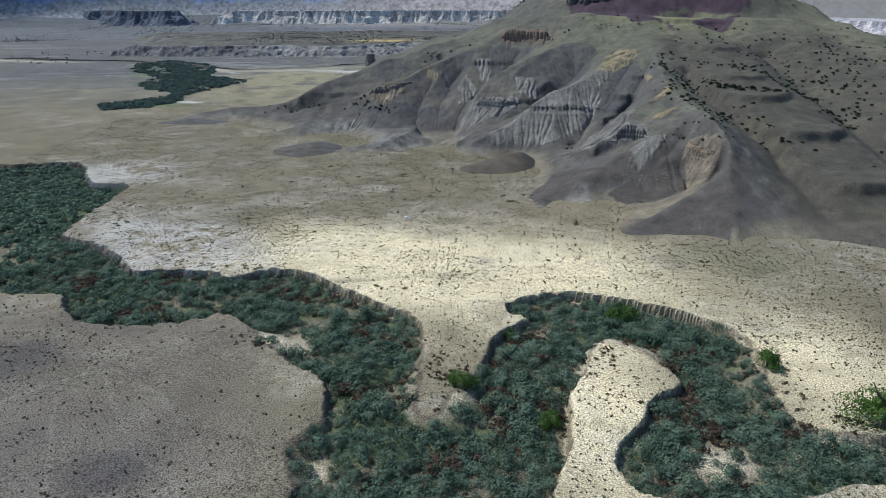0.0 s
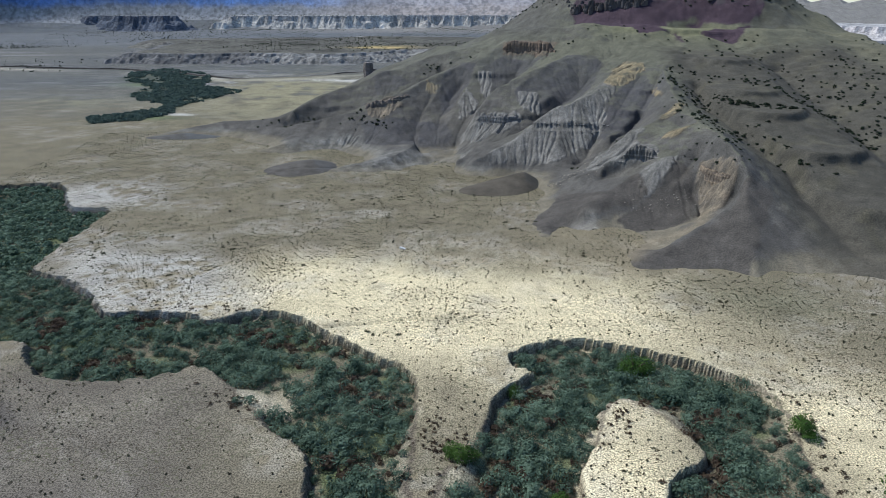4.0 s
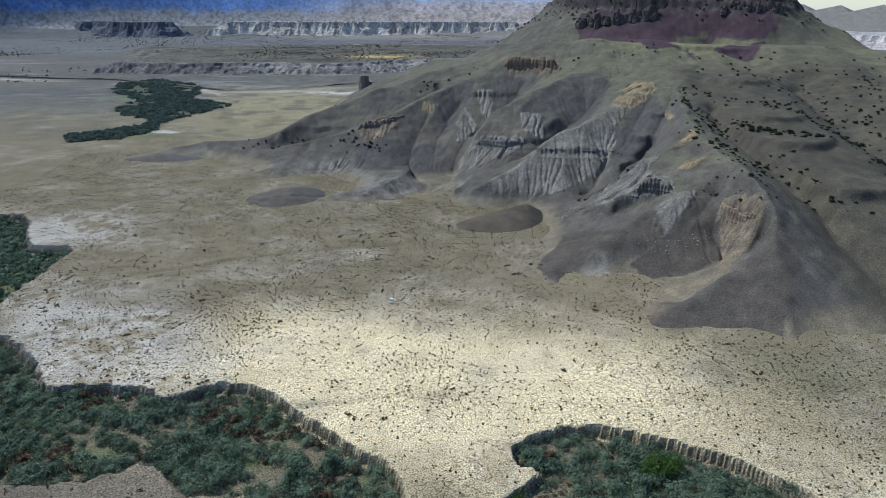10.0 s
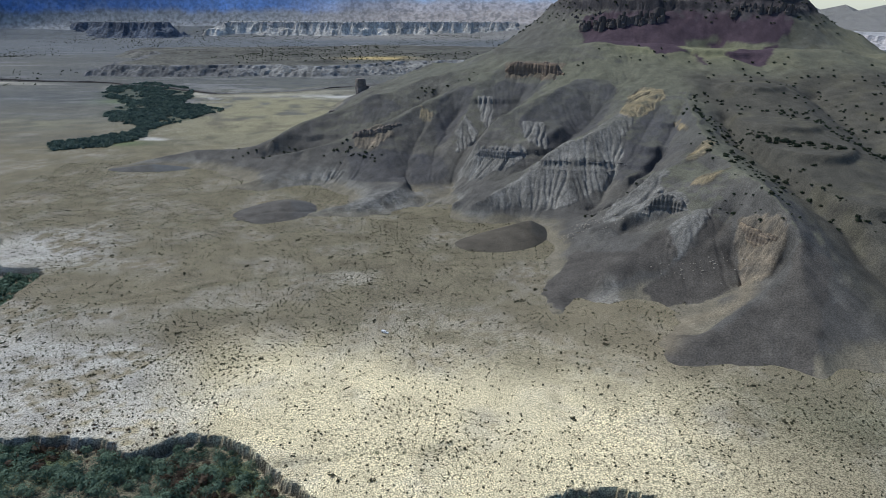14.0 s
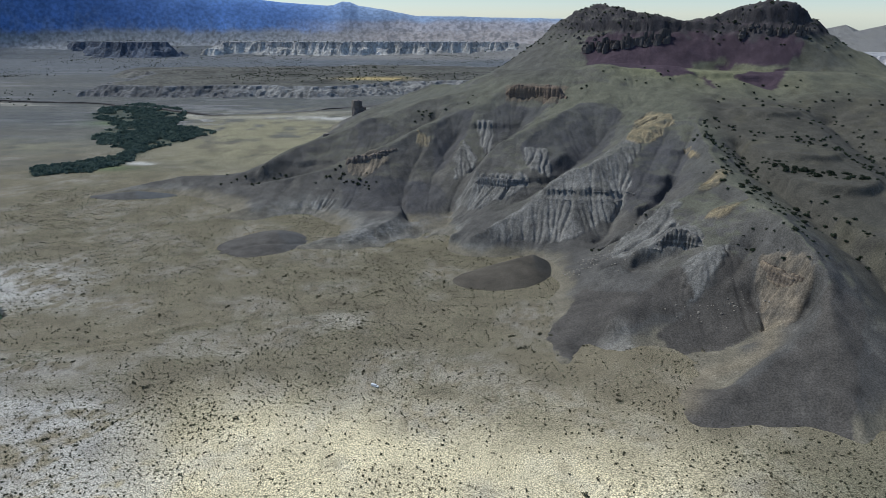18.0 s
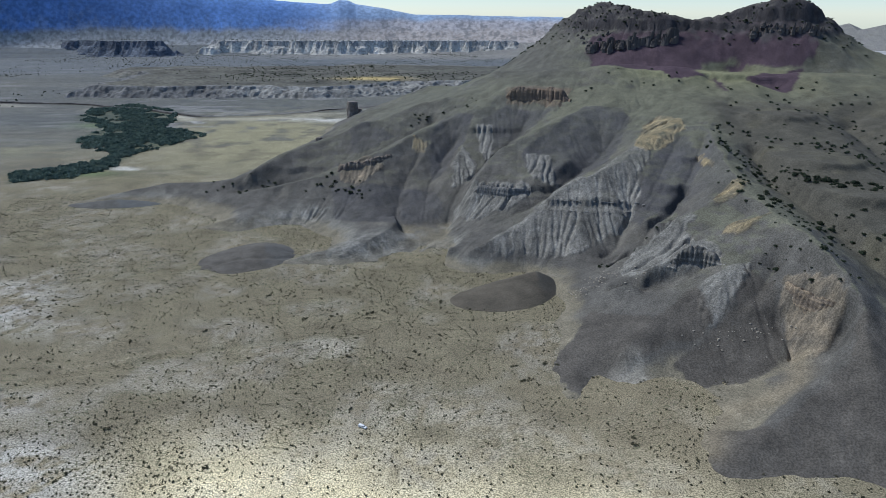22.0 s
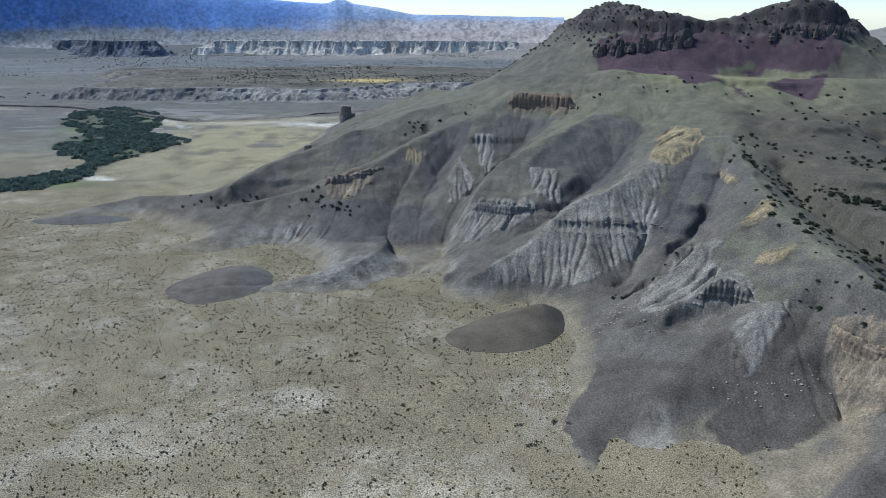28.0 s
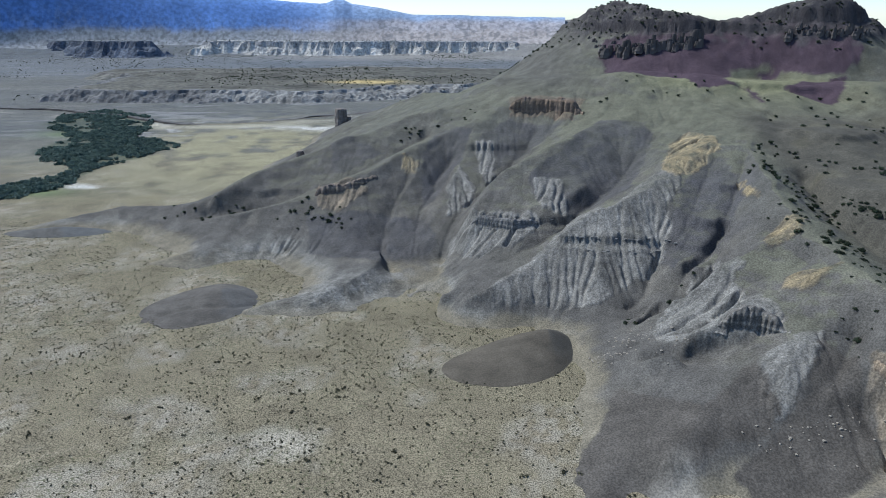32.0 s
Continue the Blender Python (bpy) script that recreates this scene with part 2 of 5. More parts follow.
def butte_height(x, y):
    x, y = np.asarray(x, float), np.asarray(y, float)
    wx = x + 4.0 * fbm(x, y, 48, 3, 11) + 1.5 * fbm(x, y, 12, 2, 12)
    wy = y + 4.0 * fbm(x, y, 48, 3, 15) + 1.5 * fbm(x, y, 12, 2, 16)
    u = np.clip((wx - SLOPE_X[0]) / 3.0, 0, len(SLOPE_X) - 1.001)
    v = np.clip((wy - SLOPE_Y[0]) / 3.0, 0, len(SLOPE_Y) - 1.001)
    i, j = u.astype(int), v.astype(int)
    u, v = u - i, v - j
    z = (SLOPE_Z[j, i] * (1 - u) + SLOPE_Z[j, i + 1] * u) * (1 - v) + (SLOPE_Z[j + 1, i] * (1 - u) + SLOPE_Z[j + 1, i + 1] * u) * v
    z = z + 1.6 * fbm(x, y, 60, 3, 37) * step(8, 40, z)
    return z + 3.0 * fbm(x, y, 55, 3, 35) * step(85, 120, z) * step(185, 165, z)


def hardened(x, y, z):
    """Cliff bands of hard strata, and the broken rock of the summit."""
    for level, tall, cx, cy, rx, ry in LEDGES:
        m = np.abs(x - cx) < 2.2 * rx
        w = np.clip(1.6 * blob(x, y, cx, cy, rx, ry), 0, 1)
        zz = z + 1.5 * fbm(x, y, 18, 2, 31)
        z = z + w * tall * (step(level - 0.9, level + 0.9, zz) - np.clip((zz - level + 2.2 * tall) / (4.4 * tall), 0, 1)) * m
    rough = step(165, 205, z)
    z = z + rough * (5 * np.abs(fbm(x, y, 22, 4, 51)) + 1.5 * fbm(x, y, 5, 2, 52))
    return z + 0.35 * fbm(x, y, 7, 3, 33)


def inside_distance(x, y, line):
    best, inside = np.full(x.shape, 1e12), np.zeros(x.shape, bool)
    for (ax, ay), (bx, by) in zip(line, line[1:] + line[:1]):
        ux, uy = bx - ax, by - ay
        t = np.clip(((x - ax) * ux + (y - ay) * uy) / (ux * ux + uy * uy), 0, 1)
        best = np.minimum(best, (x - ax - t * ux) ** 2 + (y - ay - t * uy) ** 2)
        if ay != by:
            inside ^= ((ay > y) != (by > y)) & (x < ax + (y - ay) * (bx - ax) / (by - ay))
    return np.where(inside, 1, -1) * np.sqrt(best)


FAR_GROVE = [(-590, 1187), (-525, 1224), (-491, 1276), (-501, 1356), (-491, 1440), (-459, 1499), (-449, 1602), (-512, 1636), (-561, 1665), (-572, 1776), (-662, 1957), (-787, 2029), (-840, 1919), (-814, 1794), (-728, 1725), (-673, 1660), (-687, 1575), (-669, 1511), (-608, 1454), (-537, 1412), (-537, 1335), (-576, 1287), (-639, 1262)]


# ---------------------------------------------------------------- materials
def material(name, rough=0.9):
    m = bpy.data.materials.new(name)
    m.use_nodes = True
    b = m.node_tree.nodes["Principled BSDF"]
    b.inputs["Roughness"].default_value = rough
    b.inputs["Specular IOR Level"].default_value = 0.15
    return m, m.node_tree.nodes, m.node_tree.links, b


def noise_node(nodes, links, scale, detail=4.0, coords=None):
    n = nodes.new("ShaderNodeTexNoise")
    n.inputs["Scale"].default_value, n.inputs["Detail"].default_value = scale, detail
    if coords:
        links.new(coords, n.inputs["Vector"])
    return n


def ramp_node(nodes, links, source, low, high, a, b):
    r = nodes.new("ShaderNodeMapRange")
    r.inputs[1].default_value, r.inputs[2].default_value, r.inputs[3].default_value, r.inputs[4].default_value = low, high, a, b
    links.new(source, r.inputs[0])
    return r.outputs[0]


def earth(name, grain, grain_amount, patch, patch_amount, bump, bump_size, stones=0.0, stone_size=0.7, flutes=0.0, tufts=0.0):
    """Soil and rock: the colour attribute with its painted light, varied at two scales, with fine relief."""
    m, nodes, links, bsdf = material(name, 0.95)
    co = nodes.new("ShaderNodeNewGeometry").outputs["Position"]
    colour = nodes.new("ShaderNodeVertexColor")
    colour.layer_name = "land_colour"
    g = ramp_node(nodes, links, noise_node(nodes, links, grain, 6, co).outputs[0], 0.38, 0.62, 1 - grain_amount, 1 + grain_amount)
    p = ramp_node(nodes, links, noise_node(nodes, links, patch, 5, co).outputs[0], 0.3, 0.7, 1 - patch_amount, 1 + patch_amount)
    both = nodes.new("ShaderNodeMath")
    both.operation = "MULTIPLY"
    links.new(g, both.inputs[0]), links.new(p, both.inputs[1])
    if stones:
        for size, low, high, amount in ((stone_size, 0.60, 0.70, 1 + 2.2 * stones), (stone_size * 2.6, 0.62, 0.70, 1 + 2.0 * stones), (stone_size * 0.37, 0.60, 0.72, 1 - 1.6 * stones)):
            one = nodes.new("ShaderNodeMath")
            one.operation = "MULTIPLY"
            links.new(both.outputs[0], one.inputs[0])
            links.new(ramp_node(nodes, links, noise_node(nodes, links, size, 3, co).outputs[0], low, high, 1.0, amount), one.inputs[1])
            both = one
    height = noise_node(nodes, links, bump_size, 5, co).outputs[0]
    if flutes:
        tall = nodes.new("ShaderNodeMapping")
        tall.inputs["Scale"].default_value = (1, 1, 0.10)
        links.new(co, tall.inputs["Vector"])
        rib = noise_node(nodes, links, 0.42, 4, tall.outputs[0]).outputs[0]
        one = nodes.new("ShaderNodeMath")
        one.operation = "MULTIPLY"
        links.new(both.outputs[0], one.inputs[0]), links.new(ramp_node(nodes, links, rib, 0.32, 0.68, 1 - flutes, 1 + flutes), one.inputs[1])
        pick = nodes.new("ShaderNodeMix")
        links.new(colour.outputs["Alpha"], pick.inputs[0]), links.new(both.outputs[0], pick.inputs[2]), links.new(one.outputs[0], pick.inputs[3])
        both = nodes.new("ShaderNodeMath")
        links.new(pick.outputs[0], both.inputs[0])
        both.inputs[1].default_value = 0.0
        ridge = nodes.new("ShaderNodeMath")
        ridge.operation = "MULTIPLY"
        links.new(rib, ridge.inputs[0]), links.new(colour.outputs["Alpha"], ridge.inputs[1])
        rib = ridge.outputs[0]
        sum_node = nodes.new("ShaderNodeMath")
        sum_node.operation = "MULTIPLY_ADD"
        links.new(rib, sum_node.inputs[0]), links.new(height, sum_node.inputs[2])
        sum_node.inputs[1].default_value = 2.6
        height = sum_node.outputs[0]
    mul = nodes.new("ShaderNodeVectorMath")
    mul.operation = "SCALE"
    links.new(colour.outputs[0], mul.inputs[0]), links.new(both.outputs[0], mul.inputs["Scale"])
    last = mul.outputs[0]
    if tufts:
        for size, seedling in ((0.95, 0.035), (0.42, 0.02)):
            fleck = noise_node(nodes, links, size, 2, co).outputs[0]
            where = ramp_node(nodes, links, noise_node(nodes, links, seedling, 5, co).outputs[0], 0.44, 0.62, 0.0, tufts)
            spot = nodes.new("ShaderNodeMath")
            spot.operation = "MULTIPLY"
            links.new(ramp_node(nodes, links, fleck, 0.56, 0.66, 0.0, 1.0), spot.inputs[0]), links.new(where, spot.inputs[1])
            over = nodes.new("ShaderNodeMix")
            over.data_type = "RGBA"
            links.new(spot.outputs[0], over.inputs[0]), links.new(last, over.inputs[6])
            over.inputs[7].default_value = (0.105, 0.105, 0.058, 1)
            last = over.outputs[2]
    links.new(last, bsdf.inputs["Base Color"])
    bn = nodes.new("ShaderNodeBump")
    bn.inputs["Strength"].default_value, bn.inputs["Distance"].default_value = bump, 1.0
    links.new(height, bn.inputs["Height"])
    links.new(bn.outputs[0], bsdf.inputs["Normal"])
    return m


def foliage(name, dark, light, hue=0.0):
    m, nodes, links, bsdf = material(name, 0.75)
    geo = nodes.new("ShaderNodeNewGeometry")
    info = nodes.new("ShaderNodeObjectInfo")
    n = noise_node(nodes, links, 0.11, 3, geo.outputs["Position"])
    add = nodes.new("ShaderNodeMath")
    add.operation = "MULTIPLY_ADD"
    links.new(geo.outputs["Random Per Island"], add.inputs[0])
    add.inputs[1].default_value = 0.40
    links.new(ramp_node(nodes, links, n.outputs[0], 0.3, 0.7, -0.15, 0.75), add.inputs[2])
    mix = nodes.new("ShaderNodeMix")
    mix.data_type = "RGBA"
    links.new(add.outputs[0], mix.inputs[0])
    mix.inputs[6].default_value, mix.inputs[7].default_value = (*dark, 1), (*light, 1)
    links.new(mix.outputs[2], bsdf.inputs["Base Color"])
    glow = nodes.new("ShaderNodeBsdfTranslucent")
    links.new(mix.outputs[2], glow.inputs["Color"])
    blend = nodes.new("ShaderNodeMixShader")
    blend.inputs[0].default_value = 0.35
    links.new(bsdf.outputs[0], blend.inputs[1]), links.new(glow.outputs[0], blend.inputs[2])
    links.new(blend.outputs[0], nodes["Material Output"].inputs["Surface"])
    return m


def plain(name, colour, rough=0.6, metal=0.0, vary=0.15, size=3.0):
    m, nodes, links, bsdf = material(name, rough)
    bsdf.inputs["Metallic"].default_value = metal
    co = nodes.new("ShaderNodeTexCoord").outputs["Object"]
    mul = nodes.new("ShaderNodeVectorMath")
    mul.operation = "SCALE"
    mul.inputs[0].default_value = colour
    links.new(ramp_node(nodes, links, noise_node(nodes, links, size, 4, co).outputs[0], 0.3, 0.7, 1 - vary, 1 + vary), mul.inputs["Scale"])
    links.new(mul.outputs[0], bsdf.inputs["Base Color"])
    return m


M_ground = earth("dry_soil", 1.2, 0.52, 0.035, 0.18, 0.3, 1.3, 0.12, 0.9, 0.0, 0.9)
M_butte = earth("shale_and_rock", 0.9, 0.27, 0.06, 0.16, 0.30, 0.7, 0.10, 0.35, 0.20)
M_range = earth("hazy_wooded_slopes", 0.05, 0.17, 0.008, 0.12, 0.2, 0.05)
M_far = earth("distant_land", 0.09, 0.30, 0.01, 0.2, 0.3, 0.05)
M_thicket = foliage("tamarisk_leaves", (0.030, 0.060, 0.039), (0.21, 0.29, 0.195))
M_grove = foliage("river_grove_leaves", (0.030, 0.058, 0.054), (0.16, 0.215, 0.17))
M_bright = foliage("cottonwood_leaves", (0.030, 0.072, 0.014), (0.125, 0.215, 0.045))
M_juniper = foliage("juniper_leaves", (0.016, 0.024, 0.014), (0.055, 0.072, 0.042))
M_brown = foliage("dry_brush", (0.05, 0.035, 0.025), (0.15, 0.11, 0.07))
M_sage = foliage("sagebrush_leaves", (0.046, 0.047, 0.030), (0.128, 0.124, 0.076))
M_bark = plain("bark", (0.09, 0.07, 0.05), 0.9)


# ---------------------------------------------------------------- mesh helpers
def grid_mesh(name, xs, ys, z, colours, mat, keep=None, smooth=True):
    nx, ny = len(xs), len(ys)
    gx, gy = np.meshgrid(xs, ys)
    co = np.stack([gx, gy, z], -1).reshape(-1, 3)
    i = np.arange(nx * ny).reshape(ny, nx)
    quads = np.stack([i[:-1, :-1], i[:-1, 1:], i[1:, 1:], i[1:, :-1]], -1).reshape(-1, 4)
    if keep is not None:
        k = keep[:-1, :-1] | keep[:-1, 1:] | keep[1:, 1:] | keep[1:, :-1]
        quads = quads[k.ravel()]
        used = np.unique(quads)
        back = np.zeros(nx * ny, np.int64)
        back[used] = np.arange(len(used))
        quads, co, colours = back[quads], co[used], colours.reshape(-1, colours.shape[-1])[used]
    return raw_mesh(name, co, quads, colours.reshape(-1, colours.shape[-1]), mat, smooth)


def raw_mesh(name, co, faces, colours, mat, smooth=False):
    me = bpy.data.meshes.new(name)
    n = faces.shape[1]
    me.vertices.add(len(co))
    me.vertices.foreach_set("co", np.asarray(co, np.float32).ravel())
    me.loops.add(faces.size)
    me.loops.foreach_set("vertex_index", faces.astype(np.int32).ravel())
    me.polygons.add(len(faces))
    me.polygons.foreach_set("loop_start", np.arange(0, faces.size, n, dtype=np.int32))
    me.polygons.foreach_set("loop_total", np.full(len(faces), n, np.int32))
    zs = np.asarray(co)[faces][..., 2]
    me.polygons.foreach_set("use_smooth", (np.ptp(zs, axis=1) < 1.6) if smooth == "gentle" else np.full(len(faces), bool(smooth)))
    me.update(calc_edges=True)
    if colours is not None:
        at = me.color_attributes.new("land_colour", "FLOAT_COLOR", "POINT")
        at.data.foreach_set("color", (colours if colours.shape[1] == 4 else np.concatenate([colours, np.ones((len(colours), 1))], 1)).astype(np.float32).ravel())
    me.materials.append(mat)
    return me


def part(name, me, parent, label=""):
    ob = new(name, me)
    ob.parent = parent
    if label:
        ob["label"] = label
    return ob


def paint(base, *layers):
    """Lay colours over one another, soils and painted light: layers of (weight, colour)."""
    out = np.array(base, float)
    for w, c in layers:
        w = np.clip(w, 0, 1)[..., None]
        out = out * (1 - w) + np.array(c) * w
    return out


def spaced(*spans):
    """Grid lines: spans of (start, end, step); a negative step widens or narrows towards the far end."""
    v = []
    for a, b, s in spans:
        n = max(1, round((b - a) / s))
        v += list(np.linspace(a, b, n, endpoint=False))
    return np.array(v + [spans[-1][1]])


def widening(near, far, first, grow=1.12):
    v, p, s = [], near, first
    while abs(p) < abs(far):
        p += math.copysign(s, far - near)
        v.append(p)
        s *= grow
    return v


# ---------------------------------------------------------------- the ground
gx = np.array(sorted(widening(-560, -5000, 3)) + list(spaced((-560, -240, 2.8), (-240, 240, 1.5), (240, 700, 4.5))) + widening(700, 5000, 4))
gy = np.array(sorted([100 - v for v in widening(0, 5000, 4)]) + list(spaced((100, 220, 5), (220, 500, 1.7), (500, 860, 3.0), (860, 1250, 5.0), (1250, 2080, 7.0))) + widening(2080, 5000, 9, 1.04))
GX, GY = np.meshgrid(gx, gy)
GZ = ground_height(GX, GY)


def ground_colour(x, y):
    n1, n2, n3 = fbm(x, y, 160, 4, 201), fbm(x, y, 35, 4, 202), fbm(x, y, 6, 3, 203)
    c = np.array([0.184, 0.159, 0.103]) + np.zeros((*x.shape, 3))
    ins = creek_distance(x, y)
    # pale creek silt, with a pool of sunlight painted into its colour
    sunlit_silt = np.clip(1.5 * blob(x, y, 15, 476, 175, 84) + 0.8 * blob(x, y, -80, 535, 80, 52, -25) + 0.9 * blob(x, y, 215, 330, 60, 90) + 1.1 * blob(x, y, 85, 290, 45, 90) + 0.22 * n2 + 0.1 * n1 - 0.08, 0, 1)
    sunlit_silt = sunlit_silt * (1 - 0.6 * step(120, 240, x + 20 * n2) * step(360, 440, y))
    west = np.clip(1.7 * blob(x, y, -233, 536, 100, 52, -35) + 1.5 * blob(x, y, -381, 756, 60, 60) + 0.5 * n2, 0, 1) * step(0.9, 0.1, n3 + 0.6 * n2)
    olive = np.clip(0.6 * step(560, 850, y) + 0.35 * n1 + 0.2 * n2, 0, 0.8)
    c = paint(c, (olive, (0.152, 0.133, 0.083)), (sunlit_silt, (0.68, 0.585, 0.36)), (west * 0.55, (0.58, 0.56, 0.50)),
              (step(0.25, 0.9, n2 + 0.3 * n3) * 0.40, (0.17, 0.14, 0.095)),
              # darker ground to the south-west: cloud shadow put into the soil colour
              (step(-60, -150, x) * step(440, 380, y) * 0.7 + step(-40, -80, x) * step(330, 250, y) * 0.3, (0.142, 0.125, 0.102)),
              (blob(x, y, 235, 500, 50, 38) * 0.75 * (0.8 + 0.5 * n2), (0.15, 0.145, 0.09)), (blob(x, y, 150, 610, 90, 60) * 0.5, (0.24, 0.20, 0.125)),
              (np.clip(blob(x, y, -165, 640, 120, 30, -25) + blob(x, y, -60, 700, 130, 22, -30), 0, 1) * 0.5 * step(-0.3, 0.4, n2), (0.30, 0.275, 0.215)))
    for cx, cy, rx, ry, _ in SWELLS:
        c = paint(c, (step(0.15, 0.75, blob(x, y, cx, cy, rx, ry) + 0.12 * n2 + 0.08 * n3) * 0.8, (0.088, 0.08, 0.074)))
    # creek bed: damp silt, grass and leaf litter
    c = paint(c, (step(1.5, 5, ins), (0.15, 0.135, 0.09)), (step(3, 8, ins) * step(0.0, 0.5, n2), (0.10, 0.12, 0.055)),
              (np.clip(blob(x, y, -58, 250, 5, 12) + blob(x, y, 130, 262, 14, 10) + blob(x, y, 190, 268, 30, 12) + blob(x, y, 0, 318, 16, 24) + blob(x, y, 95, 345, 24, 26) + blob(x, y, -100, 372, 24, 14), 0, 1) * step(0, 4, ins), (0.46, 0.41, 0.29)))
    # bank walls in dark brown: their shade is put into the colour
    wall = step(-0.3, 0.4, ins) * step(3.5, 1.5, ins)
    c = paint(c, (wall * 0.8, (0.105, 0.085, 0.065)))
    for line in RILLS:
        d, _, _ = along(x, y, line)
        c = paint(c, (np.exp(-((d + 3 * n3) / 5) ** 2) * 0.3 * step(-0.4, 0.4, n2) * (ins < -2), (0.15, 0.145, 0.09)))
    for line in TRACKS:
        d, _, _ = along(x, y, line)
        c = paint(c, (np.exp(-((d + 0.8 * n3) / 1.2) ** 2) * 0.22, (0.30, 0.275, 0.225)))
    d, _, _ = along(x, y, ROAD)
    c = paint(c, (np.exp(-((np.abs(d) - 0.95) / 0.6) ** 2) * 0.3, (0.40, 0.35, 0.25)))
    # far plain turns blue-grey: haze of distance painted into the ground colour
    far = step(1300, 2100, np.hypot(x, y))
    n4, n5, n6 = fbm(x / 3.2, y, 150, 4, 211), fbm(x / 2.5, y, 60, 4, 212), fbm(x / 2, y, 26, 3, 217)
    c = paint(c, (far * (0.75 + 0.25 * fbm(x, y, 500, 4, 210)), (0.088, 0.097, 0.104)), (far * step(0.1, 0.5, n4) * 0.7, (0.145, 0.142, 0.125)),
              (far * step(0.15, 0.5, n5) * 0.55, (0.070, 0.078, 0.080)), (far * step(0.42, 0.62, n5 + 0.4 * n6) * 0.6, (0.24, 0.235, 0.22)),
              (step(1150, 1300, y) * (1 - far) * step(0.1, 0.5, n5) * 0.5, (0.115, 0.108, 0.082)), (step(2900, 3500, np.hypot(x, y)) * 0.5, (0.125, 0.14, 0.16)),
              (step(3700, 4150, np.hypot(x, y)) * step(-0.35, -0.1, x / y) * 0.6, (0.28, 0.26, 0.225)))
    # the river's braided bed with its cut bank, meadows and fields
    d, side, _ = along(x + 10 * fbm(x, y, 80, 3, 231), y + 18 * fbm(x, y, 120, 3, 232), RIVER)
    braid = np.clip(1.3 * blob(x, y, -520, 1778, 150, 95), 0, 1)
    c = paint(c, (braid * step(-0.15, 0.15, n6 + 0.3 * n5) * 0.85, (0.34, 0.33, 0.31)), (braid * step(0.2, 0.35, n6) * 0.7, (0.10, 0.105, 0.11)),
              (np.exp(-((d - 40) / 30) ** 2) * (side < 0) * step(-0.5, 0.2, n5) * 0.85, (0.42, 0.39, 0.30)), (np.exp(-(d / 15) ** 2) * 0.9, (0.062, 0.055, 0.05)))
    c = paint(c, (np.clip(1.4 * blob(x, y, -330, 1560, 190, 300, 10), 0, 1) * step(-0.7, 0.1, n2), (0.255, 0.232, 0.14)), (np.clip(blob(x, y, -490, 1290, 50, 12, -20) * 1.5 + blob(x, y, -250, 1790, 120, 30), 0, 1) * step(-0.3, 0.3, n2), (0.48, 0.46, 0.40)),
              (np.clip(blob(x, y, -512, 1250, 45, 22) + blob(x, y, -700, 1700, 60, 40), 0, 1) * 0.8, (0.12, 0.16, 0.07)), (blob(x, y, -760, 1420, 130, 60) * 0.7 * step(-0.4, 0.3, n2), (0.235, 0.222, 0.135)))
    d = inside_distance(x, y, FAR_GROVE)
    c = paint(c, (step(-4, 14, d + 10 * n2) * 0.8, (0.055, 0.068, 0.045)))
    return c


WASH_OUT = [(250, 668), (243, 653), (235, 639), (212, 627), (189, 622), (171, 603), (160, 580)]
RIVER = [(-1500, 2150), (-1065, 2033), (-894, 2022), (-702, 1927), (-536, 1824), (-398, 1856), (-310, 1912), (-229, 1971), (-104, 2089)]
TRACKS = [[(-228, 301), (-214, 313), (-198, 329), (-184, 333), (-149, 308), (-124, 278)], [(-205, 313), (-189, 278), (-173, 245), (-168, 230)], [(-195, 342), (-167, 297), (-144, 261), (-118, 242)]]
ROAD = [(-420, 760), (-300, 690), (-237, 668), (-175, 702), (-130, 670), (-82, 634), (-60, 618), (-32, 601), (7, 577), (40, 556), (100, 520)]
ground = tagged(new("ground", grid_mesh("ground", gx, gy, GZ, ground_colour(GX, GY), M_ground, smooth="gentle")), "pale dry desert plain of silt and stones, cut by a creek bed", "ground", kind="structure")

# ---------------------------------------------------------------- the butte
bx, by = spaced((-500, -150, 2.6), (-150, 325, 1.25), (325, 1050, 4.0)), spaced((510, 640, 2.0), (640, 1090, 1.25), (1090, 1220, 2.0), (1220, 1620, 3.4), (1620, 1780, 5.0))
BX, BY = np.meshgrid(bx, by)
BZ = butte_height(BX, BY)
BZ = np.where(BZ > -3, smooth_max(BZ, np.full(BZ.shape, -3.0), 7.0), -3.0)


